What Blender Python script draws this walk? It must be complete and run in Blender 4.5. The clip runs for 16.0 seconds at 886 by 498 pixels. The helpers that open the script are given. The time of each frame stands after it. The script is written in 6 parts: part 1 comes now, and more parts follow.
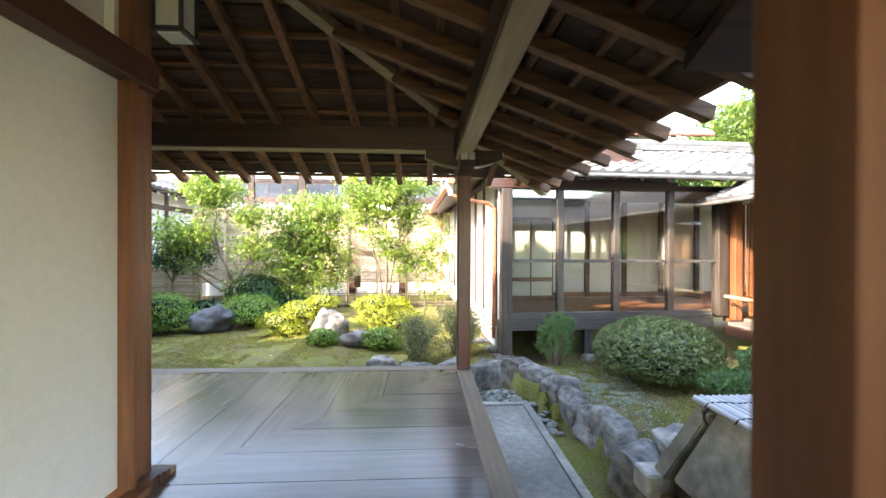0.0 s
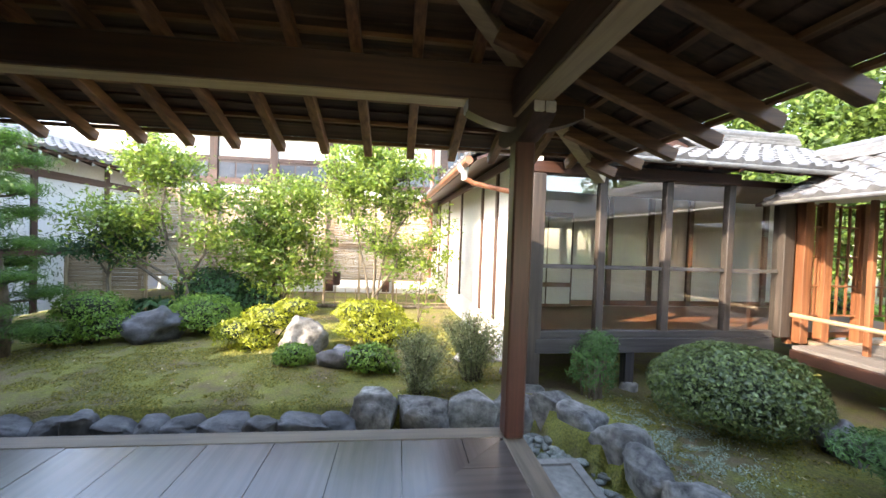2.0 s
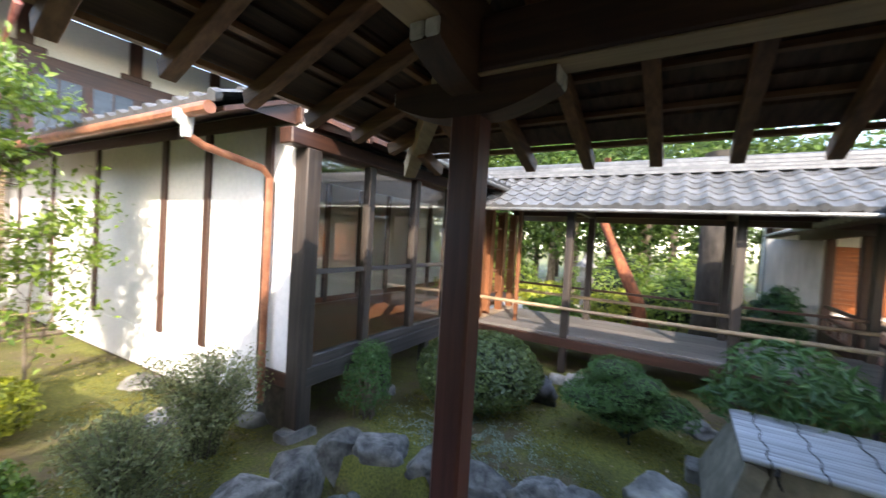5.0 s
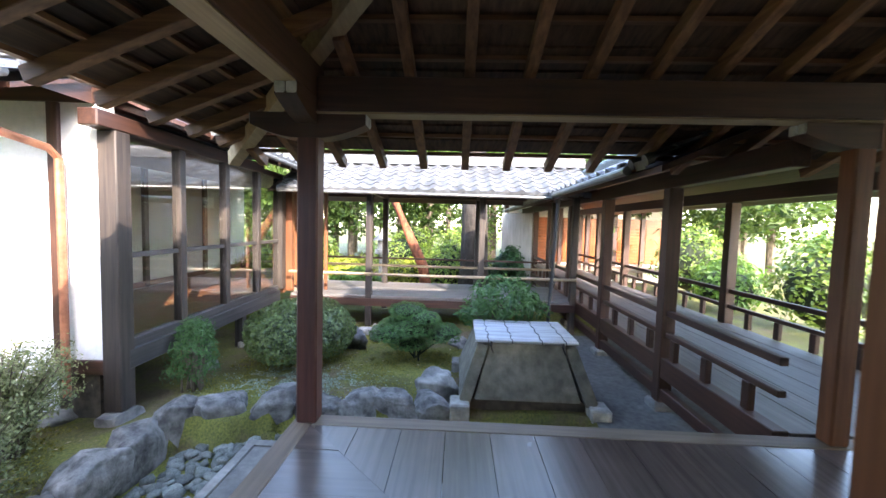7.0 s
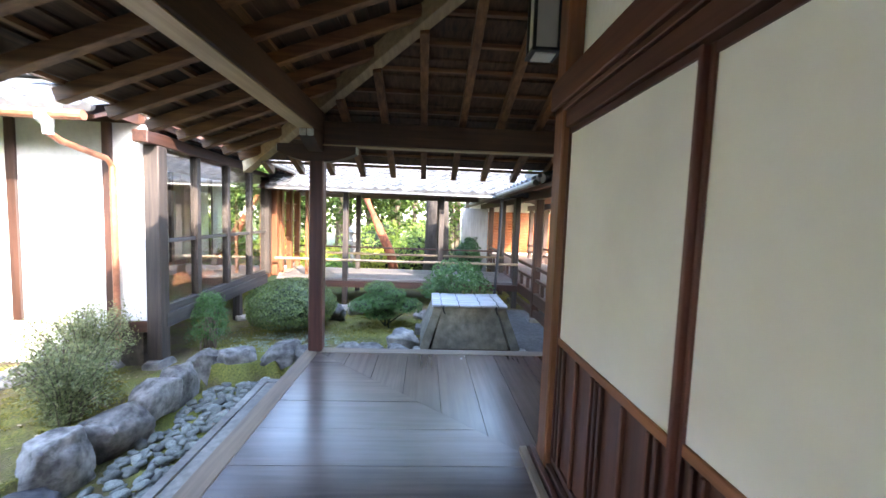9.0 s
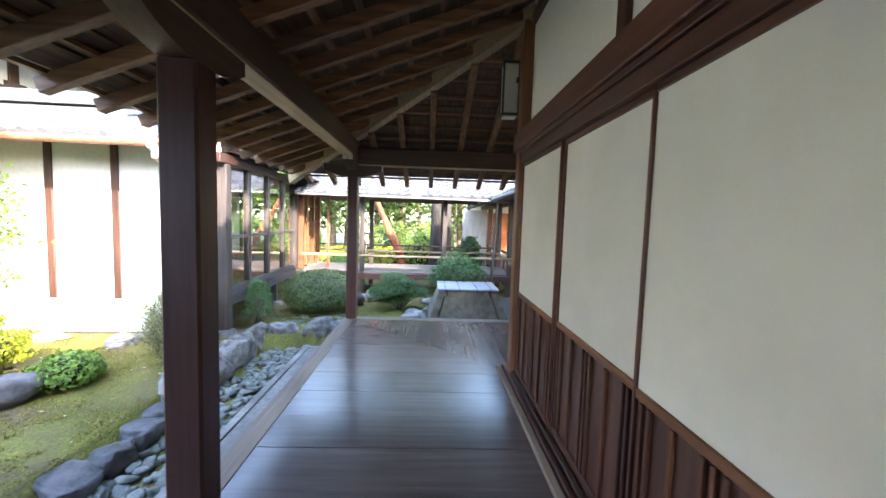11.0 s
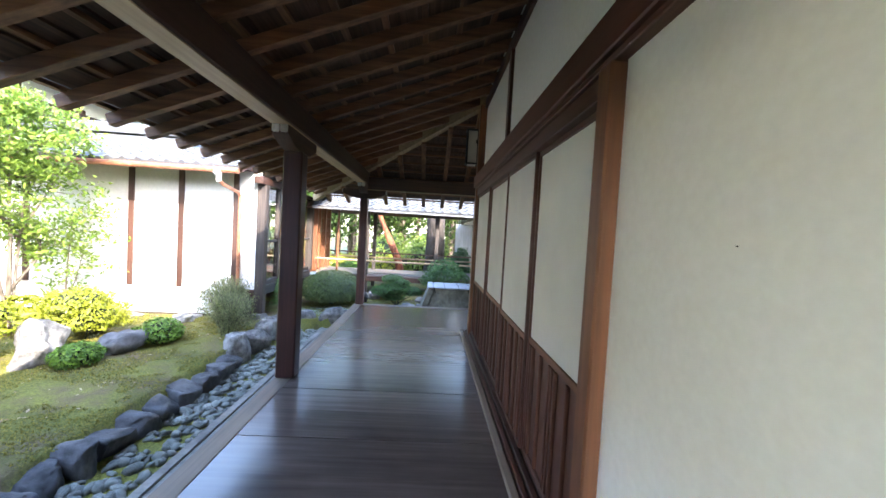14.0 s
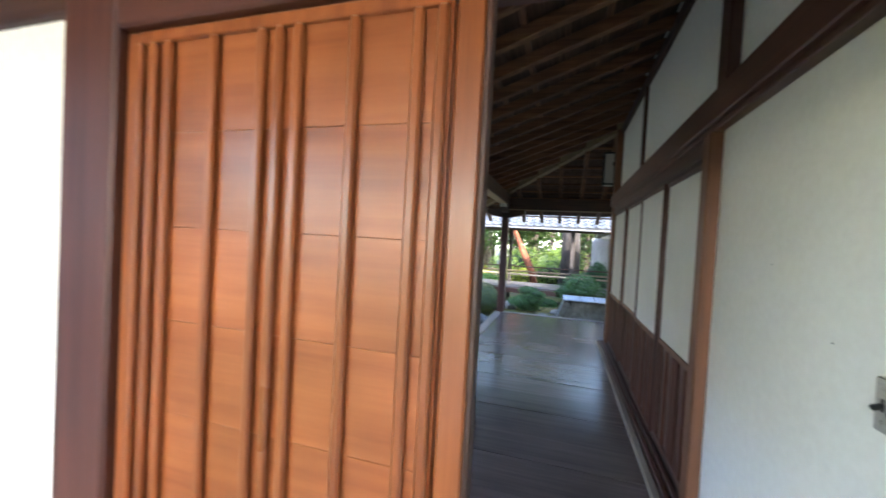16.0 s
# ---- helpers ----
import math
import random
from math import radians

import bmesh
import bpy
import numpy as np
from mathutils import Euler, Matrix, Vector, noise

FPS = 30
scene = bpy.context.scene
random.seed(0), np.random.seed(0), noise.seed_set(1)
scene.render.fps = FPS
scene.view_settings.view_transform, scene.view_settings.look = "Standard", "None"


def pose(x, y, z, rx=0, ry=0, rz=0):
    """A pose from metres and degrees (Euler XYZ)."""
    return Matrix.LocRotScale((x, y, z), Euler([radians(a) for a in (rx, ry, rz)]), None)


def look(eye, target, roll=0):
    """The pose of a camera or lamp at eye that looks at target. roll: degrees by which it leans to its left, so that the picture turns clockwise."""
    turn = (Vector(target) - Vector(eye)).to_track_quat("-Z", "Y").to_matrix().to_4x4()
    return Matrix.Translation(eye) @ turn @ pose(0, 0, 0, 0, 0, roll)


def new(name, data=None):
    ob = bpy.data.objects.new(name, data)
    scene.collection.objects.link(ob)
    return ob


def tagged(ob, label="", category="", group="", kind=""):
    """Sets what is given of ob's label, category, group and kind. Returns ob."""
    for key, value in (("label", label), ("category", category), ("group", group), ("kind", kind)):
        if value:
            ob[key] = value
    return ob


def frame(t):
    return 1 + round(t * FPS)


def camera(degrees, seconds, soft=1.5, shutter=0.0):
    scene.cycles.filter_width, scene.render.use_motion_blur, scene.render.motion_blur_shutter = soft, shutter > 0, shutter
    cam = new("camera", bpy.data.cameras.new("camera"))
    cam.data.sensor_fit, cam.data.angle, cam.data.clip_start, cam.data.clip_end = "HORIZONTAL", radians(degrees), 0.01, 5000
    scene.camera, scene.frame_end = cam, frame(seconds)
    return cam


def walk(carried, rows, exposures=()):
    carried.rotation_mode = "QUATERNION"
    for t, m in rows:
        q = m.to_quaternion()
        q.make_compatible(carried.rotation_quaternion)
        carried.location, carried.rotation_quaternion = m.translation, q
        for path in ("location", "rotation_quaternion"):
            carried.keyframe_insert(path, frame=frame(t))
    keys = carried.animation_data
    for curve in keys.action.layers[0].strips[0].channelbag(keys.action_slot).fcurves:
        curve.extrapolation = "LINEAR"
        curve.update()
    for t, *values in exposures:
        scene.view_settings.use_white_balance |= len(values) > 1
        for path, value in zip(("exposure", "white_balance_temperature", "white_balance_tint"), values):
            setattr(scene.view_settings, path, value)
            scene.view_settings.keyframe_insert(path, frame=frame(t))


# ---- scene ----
cam = camera(97.7, 16.0, shutter=0.3)
PATH = [
    (0, (-0.297, -3.745, 1.196), (-0.196, -1.748, 1.189), 0.2),
    (0.5, (-0.44, -3.481, 1.201), (-0.319, -1.485, 1.178), 0.3),
    (1, (-0.553, -3.14, 1.225), (-0.404, -1.146, 1.182), 0.7),
    (1.5, (-0.622, -2.773, 1.243), (-0.443, -0.782, 1.193), 1.3),
    (2, (-0.675, -2.375, 1.258), (-0.448, -0.389, 1.214), 2.0),
    (2.5, (-0.766, -1.972, 1.31), (-0.48, 0.007, 1.271), 2.4),
    (3, (-0.827, -1.636, 1.305), (-0.461, 0.331, 1.294), 2.8),
    (3.5, (-0.936, -1.324, 1.295), (-0.413, 0.606, 1.293), 3.2),
    (4, (-1.058, -1.049, 1.312), (-0.213, 0.764, 1.317), 3.2),
    (4.5, (-1.146, -0.792, 1.344), (0.170, 0.713, 1.307), 3.6),
    (5, (-1.383, -0.742, 1.382), (0.318, 0.310, 1.325), 3.4),
    (7.5, (-2.769, -0.988, 1.357), (-0.775, -0.978, 1.217), 1.6),
    (8, (-3.122, -1.040, 1.370), (-1.128, -1.083, 1.218), 1.9),
    (8.5, (-3.448, -1.046, 1.381), (-1.457, -1.125, 1.226), 1.9),
    (9, (-3.818, -1.012, 1.377), (-1.826, -1.103, 1.223), 2.0),
    (11.5, (-5.411, -0.952, 1.36), (-3.417, -1.01, 1.217), 1.6),
    (12, (-5.706, -0.995, 1.356), (-3.71, -1.016, 1.224), 1.8),
    (12.5, (-6.023, -1.037, 1.365), (-4.026, -1.038, 1.247), 2.0),
    (13, (-6.309, -1.091, 1.371), (-4.312, -1.094, 1.265), 2.2),
    (13.5, (-6.591, -1.135, 1.35), (-4.593, -1.165, 1.261), 2.7),
    (14, (-6.875, -1.129, 1.353), (-4.878, -1.2, 1.273), 3.2),
    (14.5, (-7.088, -1.152, 1.336), (-5.092, -1.264, 1.266), 3.9),
    (15, (-7.32, -1.12, 1.355), (-5.324, -1.219, 1.269), 4.0),
    (15.5, (-7.533, -1.044, 1.366), (-5.536, -0.98, 1.277), 3.6),
    (16, (-7.704, -1.065, 1.384), (-5.794, -0.474, 1.335), 3.1),
]
EXPOSURE = [(0.0, 4.5, 7900, 14), (0.4, 4.15, 7800, 14), (1.0, 4.1, 7800, 14), (2.5, 3.95, 7700, 14), (4.0, 3.75, 7400, 14), (5.0, 3.25, 7100, 13), (7.5, 4.45, 6750, 16), (9.0, 4.65, 6700, 16), (11.5, 4.7, 6550, 15), (13.0, 4.65, 6450, 15), (14.5, 4.25, 6450, 15), (15.4, 4.2, 6100, 13), (16.0, 4.1, 6100, 13)]
walk(cam, [(t, look(eye, goal, roll)) for t, eye, goal, roll in PATH], EXPOSURE)

# ---- daylight ----
SUN = Vector((-1.42, -0.87, 1.0)).normalized()
world = bpy.data.worlds.new("world")
scene.world = world
world.use_nodes = True
sky = world.node_tree.nodes.new("ShaderNodeTexSky")
sky.sky_type, sky.sun_disc = "NISHITA", False
sky.sun_elevation = math.asin(SUN.z)
sky.sun_rotation = math.atan2(SUN.x, SUN.y)
world.node_tree.links.new(sky.outputs[0], world.node_tree.nodes["Background"].inputs[0])
world.node_tree.nodes["Background"].inputs[1].default_value = 0.15
sun = new("sun", bpy.data.lights.new("sun", "SUN"))
sun.data.energy, sun.data.angle, sun.data.color = 1.3, radians(0.5), (1.0, 0.93, 0.82)
sun.matrix_world = look(SUN * 30, (0, 0, 0))

# ---- materials ----


def surface(name, dark, light, scale=(6, 6, 6), rough=0.6, bump=0.2, bump_dist=0.01, stain=0.25, stain_scale=1.3, vary=0.15, metal=0.0, rough_vary=0.1, detail=6, fine=None, spec=0.5):
    """A painted, wooden or mineral surface: grain between two colours, larger stains, a change from piece to piece, and relief."""
    m = bpy.data.materials.new(name)
    m.use_nodes = True
    n, l = m.node_tree.nodes, m.node_tree.links
    b = n["Principled BSDF"]
    co, info = n.new("ShaderNodeTexCoord"), n.new("ShaderNodeObjectInfo")
    mul = n.new("ShaderNodeMath")
    mul.operation, mul.inputs[1].default_value = "MULTIPLY", 37.0
    l.new(info.outputs["Random"], mul.inputs[0])
    add = n.new("ShaderNodeVectorMath")
    l.new(co.outputs["Object"], add.inputs[0])
    l.new(mul.outputs[0], add.inputs[1])
    mp = n.new("ShaderNodeMapping")
    mp.inputs["Scale"].default_value = scale
    l.new(add.outputs[0], mp.inputs["Vector"])
    grain = n.new("ShaderNodeTexNoise")
    grain.inputs["Scale"].default_value, grain.inputs["Detail"].default_value, grain.inputs["Roughness"].default_value = 1.0, detail, 0.62
    l.new(mp.outputs[0], grain.inputs["Vector"])
    ramp = n.new("ShaderNodeValToRGB")
    ramp.color_ramp.elements[0].position, ramp.color_ramp.elements[1].position = 0.32, 0.68
    ramp.color_ramp.elements[0].color, ramp.color_ramp.elements[1].color = (*dark, 1), (*light, 1)
    l.new(grain.outputs["Fac"], ramp.inputs[0])
    big = n.new("ShaderNodeTexNoise")
    big.inputs["Scale"].default_value, big.inputs["Detail"].default_value = stain_scale, 4
    l.new(add.outputs[0], big.inputs["Vector"])
    span = n.new("ShaderNodeMapRange")
    span.inputs["From Min"].default_value, span.inputs["From Max"].default_value = 0.3, 0.7
    span.inputs["To Min"].default_value, span.inputs["To Max"].default_value = 1.0 - stain, 1.0 + stain * 0.5
    l.new(big.outputs["Fac"], span.inputs["Value"])
    each = n.new("ShaderNodeMapRange")
    each.inputs["To Min"].default_value, each.inputs["To Max"].default_value = 1.0 - vary, 1.0 + vary
    l.new(info.outputs["Random"], each.inputs["Value"])
    both = n.new("ShaderNodeMath")
    both.operation = "MULTIPLY"
    l.new(span.outputs[0], both.inputs[0])
    l.new(each.outputs[0], both.inputs[1])
    tone = n.new("ShaderNodeVectorMath")
    tone.operation = "SCALE"
    l.new(ramp.outputs[0], tone.inputs[0])
    l.new(both.outputs[0], tone.inputs["Scale"])
    l.new(tone.outputs[0], b.inputs["Base Color"])
    rr = n.new("ShaderNodeMapRange")
    rr.inputs["To Min"].default_value, rr.inputs["To Max"].default_value = max(0.03, rough - rough_vary), min(1.0, rough + rough_vary)
    l.new(big.outputs["Fac"], rr.inputs["Value"])
    l.new(rr.outputs[0], b.inputs["Roughness"])
    b.inputs["Metallic"].default_value = metal
    b.inputs["Specular IOR Level"].default_value = spec
    bp = n.new("ShaderNodeBump")
    bp.inputs["Strength"].default_value, bp.inputs["Distance"].default_value = bump, bump_dist
    l.new(grain.outputs["Fac"], bp.inputs["Height"])
    l.new(bp.outputs[0], b.inputs["Normal"])
    return m


def leafy(name, dark, light, through_light=0.35, rough=0.45):
    """Leaves: colour from leaf to leaf, some light passing through."""
    m = bpy.data.materials.new(name)
    m.use_nodes = True
    n, l = m.node_tree.nodes, m.node_tree.links
    b, out = n["Principled BSDF"], n["Material Output"]
    geo = n.new("ShaderNodeNewGeometry")
    ramp = n.new("ShaderNodeValToRGB")
    ramp.color_ramp.elements[0].color, ramp.color_ramp.elements[1].color = (*dark, 1), (*light, 1)
    l.new(geo.outputs["Random Per Island"], ramp.inputs[0])
    l.new(ramp.outputs[0], b.inputs["Base Color"])
    b.inputs["Roughness"].default_value = rough
    tr, mix = n.new("ShaderNodeBsdfTranslucent"), n.new("ShaderNodeMixShader")
    l.new(ramp.outputs[0], tr.inputs["Color"])
    mix.inputs[0].default_value = through_light
    l.new(b.outputs[0], mix.inputs[1])
    l.new(tr.outputs[0], mix.inputs[2])
    l.new(mix.outputs[0], out.inputs["Surface"])
    return m


def grained(name, dark, light, axis, rough=0.5, **more):
    """Wood with its grain along one axis."""
    s = [26, 26, 26]
    s["xyz".index(axis)] = 1.2
    return surface(name, dark, light, tuple(s), rough, more.pop("bump", 0.25), more.pop("bump_dist", 0.003), **more)


PLASTER = surface("white_plaster", (0.80, 0.787, 0.745), (0.85, 0.84, 0.80), (30, 30, 30), 0.85, 0.12, 0.003, 0.05, 0.9, 0.01)
WEATHERED = surface("weathered_lime_plaster", (0.60, 0.60, 0.58), (0.69, 0.685, 0.66), (22, 22, 22), 0.88, 0.15, 0.003, 0.08, 0.7, 0.01)
PAPER = surface("white_panel", (0.81, 0.80, 0.76), (0.85, 0.84, 0.80), (3, 3, 3), 0.7, 0.05, 0.003, 0.10, 1.6, 0.02)
DARK = {a: grained("dark_wood_" + a, (0.035, 0.014, 0.009), (0.075, 0.032, 0.02), a, 0.5, stain=0.35) for a in "xyz"}
BEAMWOOD = {a: grained("dark_beam_" + a, (0.042, 0.018, 0.010), (0.095, 0.043, 0.024), a, 0.55, stain=0.35) for a in "xyz"}
MAROON = {a: grained("maroon_stained_wood_" + a, (0.055, 0.017, 0.012), (0.11, 0.037, 0.026), a, 0.42, stain=0.3) for a in "xyz"}
SLATEWOOD = {a: grained("grey_weathered_wood_" + a, (0.024, 0.021, 0.02), (0.065, 0.057, 0.053), a, 0.65, stain=0.35) for a in "xyz"}
GREYDECK = {a: grained("greyed_deck_" + a, (0.085, 0.077, 0.072), (0.165, 0.15, 0.14), a, 0.55, stain=0.3) for a in "xy"}
GREYPOST = {a: grained("sun_greyed_post_" + a, (0.020, 0.0155, 0.0135), (0.062, 0.046, 0.036), a, 0.6, stain=0.4) for a in "xyz"}
UMBER = {a: grained("umber_wood_" + a, (0.034, 0.016, 0.011), (0.082, 0.036, 0.024), a, 0.5, stain=0.35) for a in "xyz"}
SOFFIT = {a: grained("pale_timber_" + a, (0.29, 0.20, 0.11), (0.44, 0.32, 0.18), a, 0.6, stain=0.2) for a in "xyz"}
RED = {a: grained("red_brown_wood_" + a, (0.06, 0.022, 0.014), (0.125, 0.048, 0.03), a, 0.45, stain=0.35) for a in "xyz"}
WARM = {a: grained("warm_wood_" + a, (0.13, 0.048, 0.02), (0.24, 0.095, 0.042), a, 0.5, stain=0.3) for a in "xyz"}
ROOFWOOD = {a: grained("rafter_wood_" + a, (0.12, 0.052, 0.024), (0.30, 0.145, 0.065), a, 0.65, stain=0.3) for a in "xyz"}
PALE = {a: grained("weathered_pale_wood_" + a, (0.17, 0.125, 0.09), (0.29, 0.22, 0.155), a, 0.6, stain=0.3) for a in "xyz"}
BOARD = {a: grained("polished_board_" + a, (0.095, 0.070, 0.060), (0.15, 0.115, 0.10), a, 0.22, bump=0.10, bump_dist=0.002, stain=0.3, vary=0.14, rough_vary=0.12) for a in "xy"}
SHEATH = grained("sheathing_board", (0.055, 0.030, 0.018), (0.15, 0.082, 0.047), "x", 0.8, stain=0.5)
CEDAR = grained("cedar_door_board", (0.25, 0.066, 0.018), (0.36, 0.112, 0.033), "y", 0.33, stain=0.3, stain_scale=2.5, vary=0.06)
CEDAR_Z = grained("cedar_door_frame", (0.205, 0.056, 0.016), (0.325, 0.10, 0.03), "z", 0.3, stain=0.3, vary=0.05)
STONE = surface("garden_stone", (0.13, 0.13, 0.125), (0.38, 0.36, 0.32), (7, 7, 7), 0.85, 0.9, 0.03, 0.5, 2.5, 0.25)
EDGESTONE = surface("weathered_edging_stone", (0.06, 0.059, 0.055), (0.30, 0.29, 0.27), (9, 9, 9), 0.85, 1.0, 0.03, 0.5, 3.0, 0.22)
BLUESTONE = surface("blue_grey_stone", (0.032, 0.034, 0.037), (0.125, 0.129, 0.137), (6, 6, 6), 0.75, 0.8, 0.03, 0.4, 2.5, 0.2)
PEBBLE = surface("river_pebble", (0.085, 0.098, 0.085), (0.235, 0.25, 0.222), (14, 14, 14), 0.7, 0.4, 0.01, 0.3, 4, 0.45)
SLAB = surface("mortar_slab", (0.17, 0.165, 0.15), (0.27, 0.26, 0.235), (16, 16, 16), 0.9, 0.5, 0.008, 0.4, 1.5, 0.05)
WELLSTONE = surface("well_stone", (0.15, 0.14, 0.105), (0.30, 0.28, 0.22), (9, 9, 9), 0.85, 0.5, 0.012, 0.45, 1.8, 0.12)
TILE = surface("grey_roof_tile", (0.062, 0.064, 0.067), (0.13, 0.132, 0.136), (10, 10, 10), 0.42, 0.2, 0.004, 0.3, 2, 0.22)
BAMBOO = {a: grained("dry_bamboo_" + a, (0.24, 0.17, 0.10), (0.42, 0.32, 0.2), a, 0.6, stain=0.3, vary=0.3) for a in "xyz"}
GREYBAMBOO = grained("bleached_bamboo", (0.36, 0.37, 0.39), (0.56, 0.57, 0.59), "y", 0.55, stain=0.25, vary=0.2)
BARK = surface("bark", (0.06, 0.045, 0.03), (0.2, 0.16, 0.115), (14, 14, 5), 0.9, 0.8, 0.02, 0.35, 3, 0.1)
DARKBARK = surface("dark_old_bark", (0.016, 0.013, 0.01), (0.06, 0.048, 0.038), (9, 9, 3), 0.95, 1.0, 0.03, 0.35, 3, 0.1)
REDBARK = surface("red_pine_bark", (0.10, 0.030, 0.014), (0.30, 0.095, 0.040), (10, 10, 5), 0.9, 0.9, 0.02, 0.4, 3, 0.1)
COPPER = surface("copper_pipe", (0.26, 0.1, 0.055), (0.42, 0.18, 0.1), (8, 8, 8), 0.45, 0.1, 0.002, 0.35, 4, 0.05, metal=0.3)
TIN = surface("grey_gutter", (0.12, 0.12, 0.115), (0.2, 0.2, 0.19), (8, 8, 8), 0.4, 0.1, 0.002, 0.3, 3, 0.05, metal=0.5)
VERDIGRIS = surface("pale_funnel", (0.42, 0.44, 0.42), (0.58, 0.6, 0.57), (12, 12, 12), 0.6, 0.2, 0.003, 0.3, 6, 0.05)
STEEL = surface("brushed_steel", (0.36, 0.355, 0.34), (0.47, 0.465, 0.44), (3, 3, 160), 0.32, 0.05, 0.001, 0.12, 3, 0.0, metal=1.0, rough_vary=0.06)
BLACK = surface("black_plastic", (0.012, 0.012, 0.012), (0.022, 0.022, 0.022), (30, 30, 30), 0.35, 0.05, 0.001, 0.1)
IRON = surface("black_iron", (0.02, 0.02, 0.022), (0.04, 0.04, 0.042), (30, 30, 30), 0.5, 0.15, 0.002, 0.2)
MILK = surface("milk_glass", (0.62, 0.6, 0.52), (0.7, 0.68, 0.6), (6, 6, 6), 0.3, 0.02, 0.001, 0.08)
ENDPAINT = surface("white_painted_end", (0.45, 0.44, 0.41), (0.66, 0.65, 0.61), (20, 20, 20), 0.8, 0.2, 0.003, 0.3, 8)
CORD = surface("black_cord", (0.012, 0.011, 0.01), (0.03, 0.027, 0.023), (60, 60, 60), 0.9, 0.5, 0.003, 0.2)
PINKPIPE = surface("red_copper_gutter", (0.33, 0.11, 0.09), (0.45, 0.19, 0.16), (8, 8, 8), 0.5, 0.1, 0.002, 0.3, 4)
# footing earth, and the dark put where shade lies under floor and well
EARTH_SHADE = surface("dark_earth_and_shade", (0.05, 0.04, 0.03), (0.11, 0.09, 0.065), (12, 12, 12), 0.95, 0.6, 0.02, 0.4, 1.5)
FARGROUND = surface("raked_gravel", (0.36, 0.34, 0.29), (0.5, 0.47, 0.41), (20, 20, 20), 0.95, 0.4, 0.01, 0.25, 0.8)

LEAF_AZALEA = leafy("azalea_leaf", (0.12, 0.155, 0.012), (0.36, 0.39, 0.032))
LEAF_HEDGE = leafy("clipped_hedge_leaf", (0.05, 0.12, 0.014), (0.18, 0.31, 0.04))
LEAF_DOME = leafy("dark_dome_leaf", (0.03, 0.055, 0.016), (0.13, 0.18, 0.045), 0.2, 0.35)
LEAF_TREE = leafy("camellia_leaf", (0.07, 0.135, 0.016), (0.25, 0.34, 0.055), 0.4, 0.35)
LEAF_DARK = leafy("dark_shrub_leaf", (0.012, 0.05, 0.015), (0.04, 0.12, 0.03), 0.25)
LEAF_BLUE = leafy("juniper_leaf", (0.03, 0.085, 0.02), (0.10, 0.21, 0.055), 0.25)
PAPERLIT = leafy("lit_paper", (0.74, 0.72, 0.66), (0.76, 0.74, 0.68), 0.5, 0.8)
LEAF_GREY = leafy("grey_green_leaf", (0.105, 0.13, 0.05), (0.28, 0.31, 0.14), 0.35)
LEAF_PINE = leafy("pine_needle", (0.03, 0.08, 0.012), (0.09, 0.2, 0.025), 0.3)
LEAF_FAR = leafy("far_tree_leaf", (0.018, 0.045, 0.007), (0.105, 0.17, 0.025), 0.4, 0.6)
LEAF_MOSS = leafy("moss_blade", (0.075, 0.082, 0.012), (0.29, 0.255, 0.045), 0.2, 0.9)
LEAF_LICHEN = leafy("pale_moss_blade", (0.17, 0.22, 0.16), (0.36, 0.42, 0.33), 0.2, 0.9)
LITTER = leafy("fallen_leaf", (0.2, 0.12, 0.05), (0.5, 0.42, 0.28), 0.1, 0.8)
# near-black for stems and shrub filler: the inner shade put into the colour
CORE = surface("inner_shade_and_twigs", (0.012, 0.018, 0.007), (0.03, 0.04, 0.015), (20, 20, 20), 1.0, 0.6, 0.02)


def moss():
    m = surface("moss_ground", (0.06, 0.072, 0.012), (0.22, 0.215, 0.036), (44, 44, 44), 0.95, 1.0, 0.025, 0.5, 1.2)
    n, l = m.node_tree.nodes, m.node_tree.links
    b = n["Principled BSDF"]
    green = b.inputs["Base Color"].links[0].from_socket
    co, no, soil_noise = n.new("ShaderNodeTexCoord"), n.new("ShaderNodeTexNoise"), n.new("ShaderNodeTexNoise")
    no.inputs["Scale"].default_value, no.inputs["Detail"].default_value, no.inputs["Roughness"].default_value = 1.1, 8, 0.68
    soil_noise.inputs["Scale"].default_value, soil_noise.inputs["Detail"].default_value = 28, 6
    l.new(co.outputs["Object"], no.inputs["Vector"])
    l.new(co.outputs["Object"], soil_noise.inputs["Vector"])
    r, s = n.new("ShaderNodeValToRGB"), n.new("ShaderNodeValToRGB")
    r.color_ramp.elements[0].position, r.color_ramp.elements[1].position = 0.47, 0.62
    s.color_ramp.elements[0].color, s.color_ramp.elements[1].color = (0.05, 0.036, 0.018, 1), (0.19, 0.145, 0.075, 1)
    l.new(no.outputs["Fac"], r.inputs[0])
    l.new(soil_noise.outputs["Fac"], s.inputs[0])
    mix = n.new("ShaderNodeMix")
    mix.data_type = "RGBA"
    l.new(r.outputs[0], mix.inputs["Factor"])
    l.new(green, mix.inputs[6])
    l.new(s.outputs[0], mix.inputs[7])
    l.new(mix.outputs[2], b.inputs["Base Color"])
    return m


MOSS = moss()


